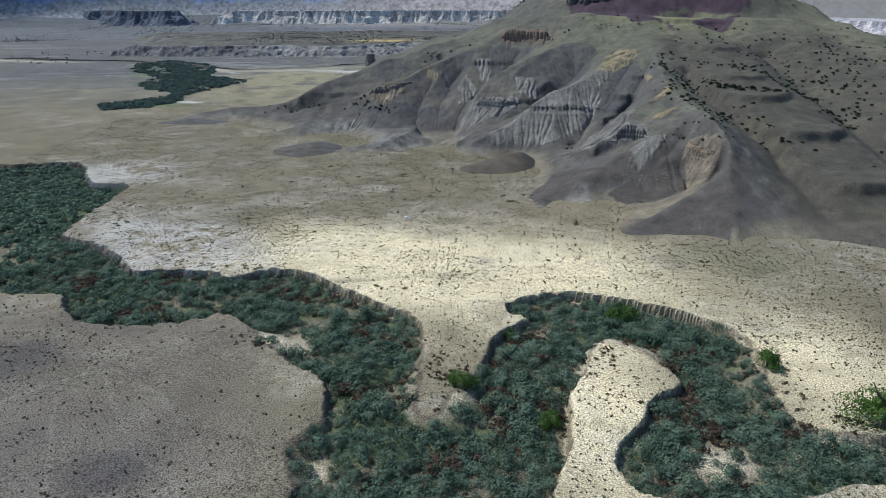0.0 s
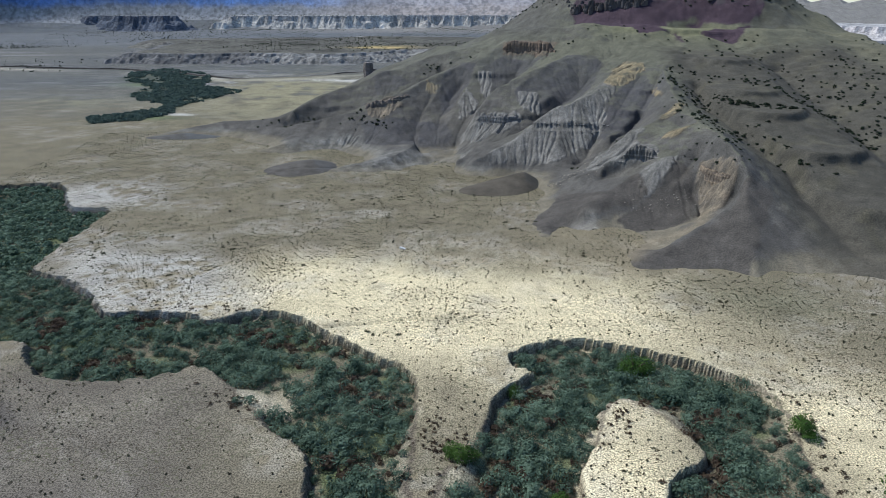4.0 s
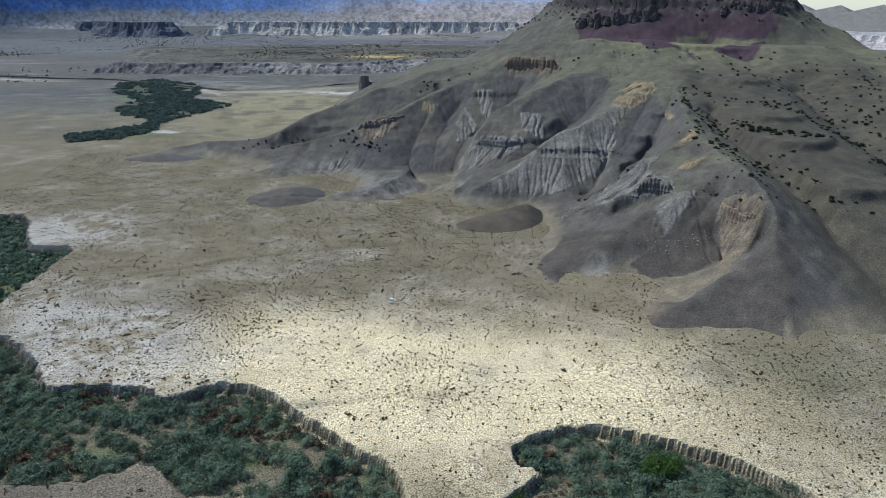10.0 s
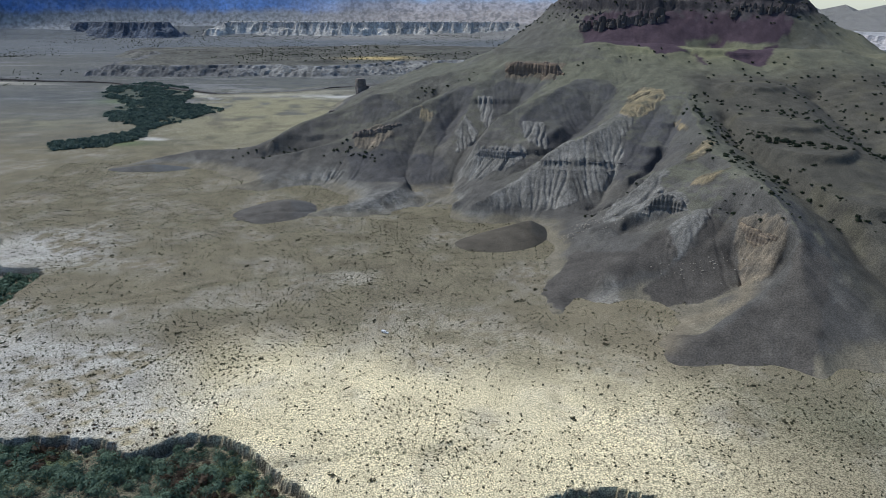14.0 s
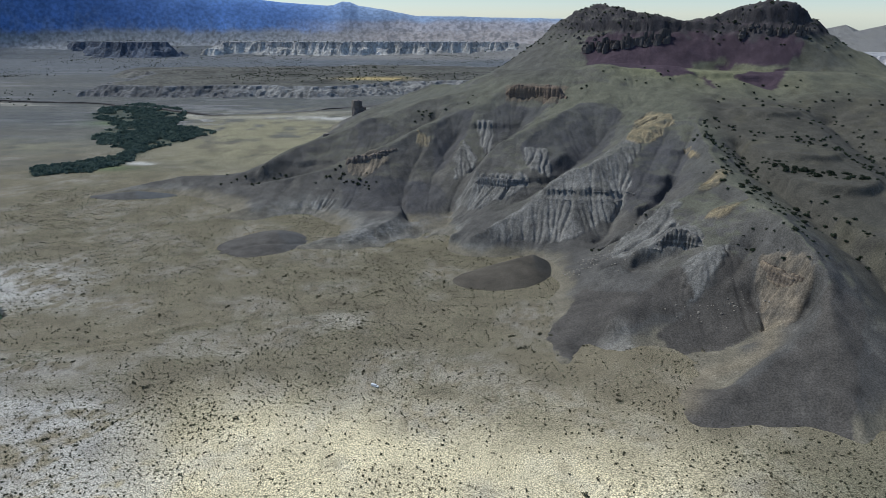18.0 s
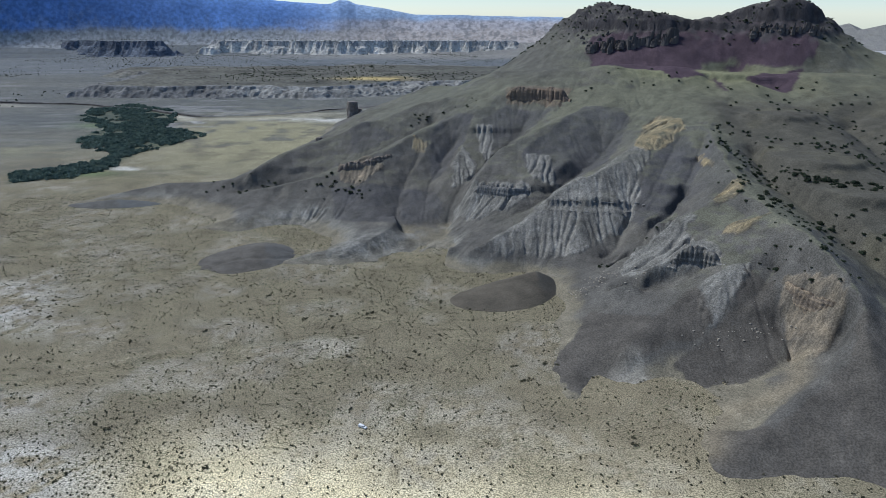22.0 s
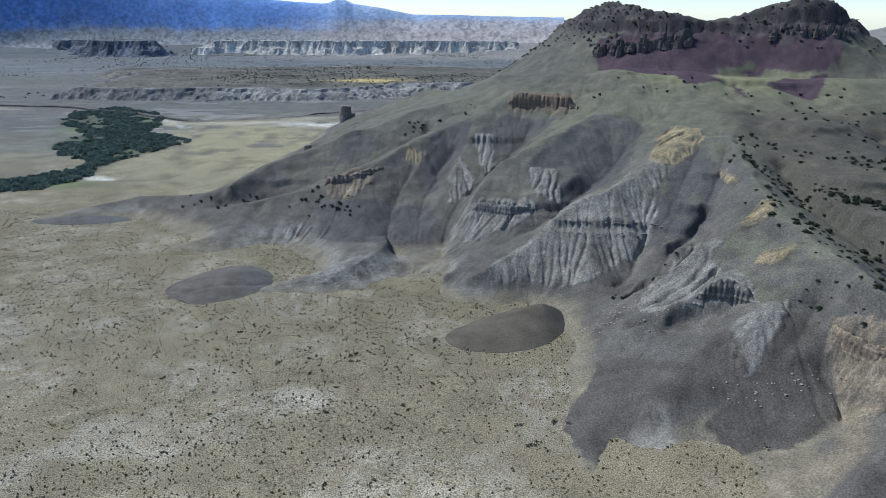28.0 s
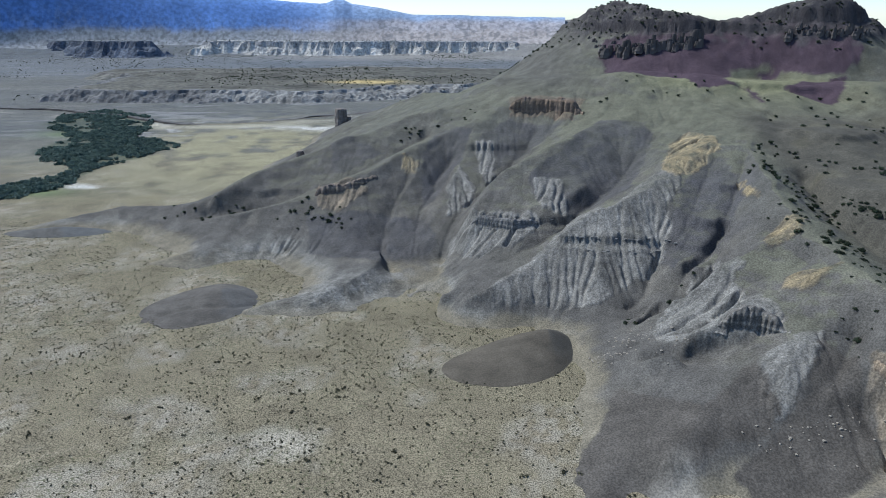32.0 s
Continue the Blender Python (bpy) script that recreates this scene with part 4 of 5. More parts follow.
def sown(name, spots, templates, mat, label, category):
    """Many plants that nobody could count, joined into one mesh: spots of (x, y, z, size)."""
    co = []
    pick = rng.integers(0, len(templates), len(spots))
    for k, t in enumerate(templates):
        s = spots[pick == k]
        if not len(s):
            continue
        a = rng.uniform(0, 6.283, len(s))
        c, sn = np.cos(a)[:, None], np.sin(a)[:, None]
        x = (t[None, :, 0] * c - t[None, :, 1] * sn) * s[:, 3:4] + s[:, 0:1]
        y = (t[None, :, 0] * sn + t[None, :, 1] * c) * s[:, 3:4] + s[:, 1:2]
        z = t[None, :, 2] * s[:, 3:4] * rng.uniform(0.75, 1.2, (len(s), 1)) + s[:, 2:3]
        co.append(np.stack([x, y, z], -1).reshape(-1, 3))
    co = np.concatenate(co)
    return tagged(new(name, raw_mesh(name, co, np.arange(len(co)).reshape(-1, 3), None, mat)), label, category, kind="stuff")


def scatter(x0, x1, y0, y1, gap):
    xs, ys = np.meshgrid(np.arange(x0, x1, gap), np.arange(y0, y1, gap))
    x = xs.ravel() + rng.uniform(-0.5, 0.5, xs.size) * gap
    y = ys.ravel() + rng.uniform(-0.5, 0.5, xs.size) * gap
    return x, y


# willows and tamarisks that fill the creek bed
x, y = scatter(-330, 330, 150, 560, 4.8)
d = creek_distance(x, y)
bare = np.clip(1.3 * blob(x, y, 0, 307, 13, 22) + 1.2 * blob(x, y, -99, 376, 24, 14) + blob(x, y, -180, 440, 22, 8) + blob(x, y, 120, 255, 10, 12) + blob(x, y, -62, 262, 9, 12), 0, 1)
thick = (d > 2.6) & (rng.uniform(size=x.size) > bare * 1.1) & (fbm(x, y, 20, 3, 601) > -0.62)
x, y, d = x[thick], y[thick], d[thick]
bed = ground_height(x, y)
size = (3.3 + 1.5 * fbm(x, y, 18, 2, 603) + rng.uniform(-1.7, 1.9, x.size)).clip(1.1, 6.6) * (0.7 + 0.3 * step(2, 9, d))
dry = (fbm(x, y, 26, 3, 605) + 0.5 * rng.uniform(-1, 1, x.size) > 0.72) | (rng.uniform(size=x.size) < 0.03) | (rng.uniform(size=x.size) < 1.2 * blob(x, y, 62, 290, 14, 18)) | (rng.uniform(size=x.size) < blob(x, y, 130, 365, 16, 10))
spots = np.stack([x, y, bed - 0.15, size], 1)
leafy = [clump(300, 1.0, 0.125, 0.95, 700 + k, rough=0.2, fat=1.2) for k in range(6)]
sown("creek_thicket", spots[~dry], leafy, M_thicket, "dense grey-green willow and tamarisk thicket filling the creek bed", "bushes")
sown("dry_thicket", spots[dry] * [1, 1, 1, 0.85], [clump(80, 1.0, 0.24, 0.9, 710 + k) for k in range(3)], M_brown, "reddish brown dried brush among the creek thicket", "bushes")

x, y = scatter(-330, 330, 150, 560, 2.4)
d = creek_distance(x, y)
near = np.clip(blob(x, y, 2, 325, 17, 26) + blob(x, y, 92, 345, 24, 28) + 1.3 * blob(x, y, -92, 366, 30, 15) + 0.7 * blob(x, y, 205, 330, 30, 40) + 0.9 * blob(x, y, 215, 300, 40, 30) + 0.8 * blob(x, y, -190, 470, 60, 14, 25), 0, 1)
ok = (np.abs(d) < 14) & (rng.uniform(size=x.size) < 0.55 * near * (fbm(x, y, 9, 2, 607) > -0.1))
x, y = x[ok], y[ok]
sown("bank_brush", np.stack([x, y, ground_height(x, y) - 0.1, rng.uniform(0.5, 1.5, x.size)], 1), [clump(46, 1.0, 0.3, 0.8, 715 + k) for k in range(3)], M_brown, "low brown and olive brush spilling over the sandy creek banks", "bushes")
x, y = scatter(-900, -325, 440, 880, 6.0)
d = creek_distance(x, y)
ok = (d > 3) & (fbm(x, y, 50, 3, 611) > -0.45)
x, y = x[ok], y[ok]
spots = np.stack([x, y, ground_height(x, y) - 0.2, rng.uniform(2.4, 4.6, x.size)], 1)
sown("creek_thicket", spots, [clump(56, 1.0, 0.36, 0.9, 720 + k, rough=0.25, fat=1.15) for k in range(3)], M_thicket, "dark thicket along the upstream creek bed", "bushes")

x, y = scatter(-1010, -430, 1150, 2040, 6.0)
d = inside_distance(x + 8 * fbm(x, y, 40, 3, 620), y + 16 * fbm(x, y, 60, 3, 621), FAR_GROVE)
ok = (d > 6 * fbm(x, y, 40, 2, 623)) & (fbm(x, y, 45, 3, 622) > -0.38)
x, y = x[ok], y[ok]
spots = np.stack([x, y, ground_height(x, y) - 0.3, rng.uniform(2.2, 4.6, x.size)], 1)
sown("river_grove", spots, [clump(36, 1.0, 0.5, 0.9, 730 + k) for k in range(3)], M_grove, "far dark green grove along the river", "trees")

# far trees as dots over plains and mesas
x = np.concatenate([rng.uniform(-2600, 500, 6500), rng.normal(-766, 130, 420), rng.uniform(-1000, 300, 900), rng.uniform(-1250, -700, 260), rng.uniform(-2400, -900, 700)])
y = np.concatenate([rng.uniform(1950, 4250, 6500), rng.normal(2580, 70, 420), rng.uniform(2260, 3050, 900), rng.normal(2090, 26, 260), rng.normal(2800, 45, 700)])
x, y = np.concatenate([x, rng.uniform(-2700, 300, 3800)]), np.concatenate([y, rng.uniform(4050, 4640, 3800)])
ok = (fbm(x, y, 420, 3, 631) + 0.3 * rng.uniform(-1, 1, x.size) + 0.3 * (y > 4200) > 0.05) & (np.hypot(x, y) < 4500) & (x > -0.62 * y) & (x < 0.2 * y)
x, y = x[ok], y[ok]
bpy.context.view_layer.update()
graph = bpy.context.evaluated_depsgraph_get()


def drop(px, py, names=None):
    """The height of whatever land lies under a spot."""
    hit, place, _, _, ob, _ = scene.ray_cast(graph, Vector((px, py, 900)), Vector((0, 0, -1)))
    return place.z if hit else 0.0


z = np.array([drop(a, b) for a, b in zip(x, y)])
sown("far_trees", np.stack([x, y, z - 0.3, rng.uniform(1.1, 2.7, x.size)], 1), [clump(14, 1.0, 0.75, 0.9, 740 + k) for k in range(3)], M_juniper, "scattered dark junipers on the distant plain and mesas", "trees")

# sagebrush on the plain
x, y = scatter(-520, 380, 225, 1120, 2.4)
d = creek_distance(x, y)
b = butte_height(x, y)
tuft, knot = fbm(x, y, 70, 4, 641), fbm(x, y, 11, 2, 647)
density = 0.13 + 0.26 * np.clip(tuft + 0.35, 0, 1) + 0.34 * np.clip(knot, 0, 1) + 0.35 * blob(x, y, 25, 468, 50, 22) + 0.5 * blob(x, y, -160, 560, 70, 60) + 0.2 * blob(x, y, -80, 640, 120, 60)
density = density * (1 - 0.75 * blob(x, y, -150, 300, 110, 80)) * (1 - 0.5 * blob(x, y, 80, 520, 70, 30))
ok = (d < -2) & (b < 1) & (rng.uniform(size=x.size) < density)
x, y = x[ok], y[ok]
size = 0.30 + 0.60 * rng.uniform(size=x.size) ** 2.2 + 0.12 * np.clip(fbm(x, y, 40, 2, 643), 0, 1)
spots = np.stack([x, y, ground_height(x, y) - 0.05, size], 1)
sown("sagebrush", spots, [clump(12, 1.0, 0.56, 0.85, 750 + k) for k in range(5)], M_sage, "low grey-green sagebrush tufts dotting the dry plain", "bushes")
x, y = scatter(-250, 330, 225, 520, 1.6)
d = creek_distance(x, y)
ok = (d < -1) & (rng.uniform(size=x.size) < 0.30 + 0.5 * fbm(x, y, 30, 3, 645)) & (butte_height(x, y) < 0)
x, y = x[ok], y[ok]
sown("dry_grass", np.stack([x, y, ground_height(x, y) - 0.03, rng.uniform(0.14, 0.30, x.size)], 1), [clump(6, 1.0, 0.8, 0.7, 760 + k) for k in range(3)], M_brown, "tufts of dry bunch grass on pale silt", "grass")


def tree(name, label, category, group, trunk_h, trunk_r, crowns, leaf_mat, seed, limbs=4):
    """A tree: tapered trunk with limbs, and a crown of leaf sprays."""
    r = random.Random(seed)
    top = tagged(new(name), label, category, group)
    bm = bmesh.new()

    def stick(a, b, ra, rb):
        axis = (b - a).normalized()
        side = axis.orthogonal().normalized()
        rings = []
        for p, rad in ((a, ra), (a.lerp(b, 0.5) + side * 0.15 * ra, (ra + rb) / 2), (b, rb)):
            rings.append([bm.verts.new(p + (Matrix.Rotation(k * math.tau / 6, 3, axis) @ side) * rad) for k in range(6)])
        for low, high in zip(rings[:-1], rings[1:]):
            for k in range(6):
                bm.faces.new((low[k], low[(k + 1) % 6], high[(k + 1) % 6], high[k]))

    stick(Vector((0, 0, -0.3)), Vector((0.1, 0, trunk_h)), trunk_r, trunk_r * 0.55)
    for k in range(limbs):
        a = k * math.tau / limbs + r.uniform(-0.4, 0.4)
        start = Vector((0.05, 0, trunk_h * r.uniform(0.45, 0.9)))
        stick(start, start + Vector((math.cos(a), math.sin(a), 0.9)) * trunk_h * 0.75, trunk_r * 0.45, trunk_r * 0.15)
    me = bpy.data.meshes.new("trunk")
    bm.to_mesh(me)
    bm.free()
    me.materials.append(M_bark)
    part("trunk", me, top)
    co = np.concatenate([clump(n, s, leaf, flat, seed * 13 + i) + np.array([ox, oy, oz]) for i, (n, s, leaf, flat, ox, oy, oz) in enumerate(crowns)])
    part("crown", raw_mesh("crown", co, np.arange(len(co)).reshape(-1, 3), None, leaf_mat), top)
    return top


# green cottonwoods in and beside the creek
greens = [tree("cottonwood_tree", "bright green leafy tree standing above the creek thicket", "tree", "green trees along the creek", 2.6, 0.28,
               [(2600, 2.6, 0.115, 0.95, 0, 0, 0.5), (1300, 1.9, 0.115, 0.9, 1.9, 0.6, 0.2), (1100, 1.7, 0.115, 0.85, -1.7, -0.9, 0.1)], M_bright, 31 + k) for k in range(2)]
GREEN_SPOTS = [(115, 405, 3.6), (184, 339, 2.9), (12, 319, 0.7), (55, 291, 0.85), (215, 281, 1.7), (42, 273, 0.5), (43, 383, 0.5)]
for k, (px, py, s) in enumerate(GREEN_SPOTS):
    spot = Matrix.Translation((px, py, float(ground_height(np.array([px]), np.array([py]))[0]))) @ Matrix.Rotation(k * 1.3, 4, "Z") @ Matrix.Scale(s, 4)
    if k < 2:
        greens[k].matrix_basis = spot
    else:
        copy_thing(greens[k % 2], spot)

# junipers on the butte
models = [tree("juniper_tree", "dark green rounded juniper on the slope of the butte", "tree", "junipers on the butte", 1.0, 0.20,
               [(130, 1.35, 0.34, 0.95, 0, 0, -0.35), (50, 0.9, 0.3, 0.9, 0.8, -0.3, -0.1)], M_juniper, 51 + k, 3) for k in range(3)]
STANDS = [([(292, 965), (310, 915), (345, 870), (400, 840)], 14, 80), ([(283, 900), (292, 850), (296, 800), (300, 740)], 18, 36), ([(395, 960), (430, 900), (450, 850), (470, 780)], 16, 65), ([(300, 1010), (340, 980), (420, 930)], 30, 20), ([(300, 830), (340, 780), (370, 700)], 22, 34),
          ([(-40, 1180), (10, 1195), (50, 1190)], 14, 11), ([(-150, 1062), (-110, 1040), (-80, 1030)], 14, 16), ([(-300, 1110), (-240, 1090), (-190, 1075)], 16, 10), ([(170, 1180), (300, 1170), (430, 1150)], 40, 12), ([(400, 1100), (480, 1000), (500, 880)], 80, 46), ([(150, 820), (190, 850), (215, 880)], 14, 6), ([(255, 760), (275, 720), (285, 690)], 12, 14)]
HIGH_STANDS = [([(200, 1400), (260, 1380), (330, 1320)], 35, 70), ([(420, 1300), (500, 1290), (600, 1280)], 35, 60), ([(520, 1000), (560, 880), (600, 1100)], 90, 90), ([(480, 900), (500, 780), (520, 660)], 60, 60), ([(90, 1460), (140, 1450), (190, 1410)], 25, 50)]


def stand_spots(stands):
    px, py = [], []
    for line, wide, count in stands:
        for _ in range(round(1.5 * count)):
            k = rng.integers(0, len(line) - 1)
            f = rng.uniform()
            px.append(line[k][0] + (line[k + 1][0] - line[k][0]) * f + rng.normal() * wide * 0.55)
            py.append(line[k][1] + (line[k + 1][1] - line[k][1]) * f + rng.normal() * wide * 0.55)
    return px, py


px, py = stand_spots(STANDS)
order = np.argsort(py)
px, py = np.array(px)[order], np.array(py)[order]
far_x, far_y = stand_spots(HIGH_STANDS)
far_x, far_y = np.concatenate([far_x, px[290:]]), np.concatenate([far_y, py[290:]])
px, py = px[:290], py[:290]
sown("high_junipers", np.array([(a, b, drop(a, b) - 0.2, rng.uniform(1.0, 2.0)) for a, b in zip(far_x, far_y)]), [clump(60, 1.0, 0.4, 1.0, 745 + k) for k in range(3)], M_juniper, "dark junipers and brush on the high slopes and summit", "trees")
for k, (ax, ay) in enumerate(zip(px, py)):
    spot = Matrix.Translation((ax, ay, drop(ax, ay) - 0.15)) @ Matrix.Rotation(k * 0.9, 4, "Z") @ Matrix.Scale(float(rng.uniform(0.6, 1.35) * (1.15 if ax > 330 else 1.0)), 4)
    if k < 3:
        models[k].matrix_basis = spot
    else:
        copy_thing(models[k % 3], spot)

# single shrubs on the plain
shrubs = []
for k in range(3):
    co = clump(60, 0.9, 0.30, 0.8, 800 + k)
    shrubs.append(tagged(new("desert_shrub", raw_mesh("desert_shrub", co, np.arange(len(co)).reshape(-1, 3), None, M_sage)), "round olive desert shrub on the open plain", "shrub", "shrubs on the plain"))
places = [(-180, 599), (-186, 594), (-174, 603), (-190, 604), (-168, 596), (-176, 589), (-186, 553), (-178, 557), (-194, 548), (200, 534), (56, 540), (-38, 640), (20, 470), (30, 473), (40, 468), (12, 476), (233, 498), (225, 508)]
for _ in range(14):
    hx, hy, tight = rng.uniform(-330, 260), rng.uniform(440, 800), rng.uniform(5, 16)
    places += [(hx + rng.normal() * tight * 1.5, hy + rng.normal() * tight * 0.7) for _ in range(8)]
while len(places) < 250:
    ax, ay = rng.uniform(-380, 300), rng.uniform(440, 880)
    if rng.uniform() < 0.35 + 0.65 * blob(np.array([ax]), np.array([ay]), -170, 570, 110, 70)[0]:
        places.append((ax, ay))
ax, ay = np.array(places).T
ok = (creek_distance(ax, ay) < -3) & (butte_height(ax, ay) < 2)
for k, (px, py) in enumerate(zip(ax[ok], ay[ok])):
    spot = Matrix.Translation((px, py, float(ground_height(np.array([px]), np.array([py]))[0]) - 0.05)) @ Matrix.Rotation(k * 1.7, 4, "Z") @ Matrix.Scale(1.9 if k == 0 else float(rng.uniform(0.5, 0.95)), 4)
    if k < 3:
        shrubs[k].matrix_basis = spot
    else:
        copy_thing(shrubs[k % 3], spot)


# ---------------------------------------------------------------- shale mounds at the butte's foot
M_mound = earth("dark_shale_gravel", 0.9, 0.14, 0.08, 0.12, 0.5, 0.8)


def mound(label, outline, peak, tall, tone, seed):
    """A smooth hill of dark gravel: even slopes from its peak down to an uneven outline."""
    line = rounded(outline, True, 2)
    cx, cy = peak
    turn = np.array([math.atan2(py - cy, px - cx) for px, py in line])
    reach = np.array([math.hypot(px - cx, py - cy) for px, py in line])
    order = np.argsort(turn)
    turn, reach = turn[order], reach[order]
    angles, rings = np.linspace(-math.pi, math.pi, 97)[:-1], np.linspace(0.002, 1.06, 34)
    A, R = np.meshgrid(angles, rings)
    far = np.interp(A, turn, reach, period=math.tau) * (1 + 0.02 * fbm(np.cos(A) * 40 + seed, np.sin(A) * 40, 14, 3, seed))
    x, y = cx + R * far * np.cos(A), cy + R * far * np.sin(A)
    z = tall * np.clip(1 - np.hypot(R, 0.10) + 0.005, -0.05, 1)
    z = z + ground_height(x, y) + 0.22 * fbm(x, y, 9, 3, seed + 1) * step(1.0, 0.8, R) - 0.1
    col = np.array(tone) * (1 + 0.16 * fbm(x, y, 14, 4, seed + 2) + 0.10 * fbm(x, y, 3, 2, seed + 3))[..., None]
    # side away from the sun tinted bluish: shade painted into the gravel
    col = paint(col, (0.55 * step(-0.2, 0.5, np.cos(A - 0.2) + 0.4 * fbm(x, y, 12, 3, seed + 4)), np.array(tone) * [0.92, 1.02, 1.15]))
    n, k = len(angles), len(rings)
    i = np.arange(n * k).reshape(k, n)
    j = np.roll(i, -1, 1)
    quads = np.stack([i[:-1], j[:-1], j[1:], i[1:]], -1)[..., ::-1].reshape(-1, 4)
    co = np.stack([x, y, z], -1).reshape(-1, 3)
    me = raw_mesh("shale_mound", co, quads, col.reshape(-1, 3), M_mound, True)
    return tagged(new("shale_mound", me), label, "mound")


mound("dark brown oval shale mound on the pale plain", [(16, 788), (24, 771), (50, 763), (73, 768), (92, 777), (108, 798), (116, 820), (116, 840), (105, 853), (84, 848), (60, 833), (37, 814), (22, 801)], (94, 821), 15.0, (0.092, 0.080, 0.060), 901)
mound("low grey shale mound beside the butte's foot", [(-227, 874), (-206, 854), (-185, 842), (-169, 850), (-152, 860), (-136, 879), (-133, 907), (-150, 932), (-173, 942), (-194, 931), (-214, 906)], (-165, 905), 8.0, (0.102, 0.093, 0.078), 911)
mound("small grey mound of weathered shale", [(-455, 1072), (-420, 1060), (-370, 1064), (-335, 1080), (-345, 1096), (-400, 1100), (-445, 1088)], (-392, 1084), 6.0, (0.11, 0.105, 0.092), 921)

# ---------------------------------------------------------------- hard rock on the butte: crags, pillars and ledges
M_crag = plain("dark_summit_rock", (0.098, 0.086, 0.078), 0.9, 0, 0.45, 0.18)
M_ledge = plain("grey_ledge_stone", (0.19, 0.183, 0.165), 0.9, 0, 0.35, 0.5)


def crag_mesh(name, seed, mat, columns):
    """A broken rock face of joined upright columns."""
    r = random.Random(seed)
    bm = bmesh.new()
    for _ in range(columns):
        ox, oy, rad, tall = r.uniform(-1, 1), r.uniform(-0.35, 0.35), r.uniform(0.28, 0.5), r.uniform(0.55, 1.15)
        sides, rings = 7, []
        for k in range(5):
            f = k / 4
            rr = rad * (1.15 - 0.35 * f ** 2) * r.uniform(0.88, 1.1)
            rings.append([bm.verts.new((ox + rr * math.cos(a) * r.uniform(0.85, 1.15), oy + rr * math.sin(a) * r.uniform(0.85, 1.15), tall * f - 0.35)) for a in [j * math.tau / sides for j in range(sides)]])
        for low, high in zip(rings[:-1], rings[1:]):
            for j in range(sides):
                bm.faces.new((low[j], low[(j + 1) % sides], high[(j + 1) % sides], high[j]))
        bm.faces.new(rings[-1])
    me = bpy.data.meshes.new(name)
    bm.to_mesh(me)
    bm.free()
    me.materials.append(mat)
    return me


def studded(name, meshes, line, count, size, tall, spread, label, seed):
    """Rock pieces along a line of the butte, each a part of it."""
    r = random.Random(seed)
    for k in range(count):
        f = (k + r.uniform(0, 0.9)) / count * (len(line) - 1)
        i = min(int(f), len(line) - 2)
        px = line[i][0] + (line[i + 1][0] - line[i][0]) * (f - i) + r.gauss(0, spread)
        py = line[i][1] + (line[i + 1][1] - line[i][1]) * (f - i) + r.gauss(0, spread)
        s = size * r.uniform(0.6, 1.3)
        ob = part(name, meshes[k % len(meshes)], butte, label)
        ob.matrix_basis = Matrix.Translation((px, py, drop(px, py))) @ Matrix.Rotation(r.uniform(-0.5, 0.5), 4, "Z") @ Matrix.Diagonal((s, s * 0.8, tall * r.uniform(0.6, 1.25), 1))


crags = [crag_mesh("crag", 70 + k, M_crag, 5) for k in range(4)]
studded("crag", crags, [(232, 1312), (258, 1296), (288, 1285), (318, 1285), (348, 1296)], 24, 9, 17, 4, "dark basalt crag below the summit", 81)
studded("crag", crags, [(458, 1280), (472, 1278), (500, 1272), (518, 1268), (545, 1272)], 10, 7, 12, 3, "dark basalt crag below the summit", 82)
studded("crag", crags, [(215, 1350), (250, 1318), (270, 1290)], 8, 3.5, 5, 10, "small dark outcrop on the summit slope", 83)


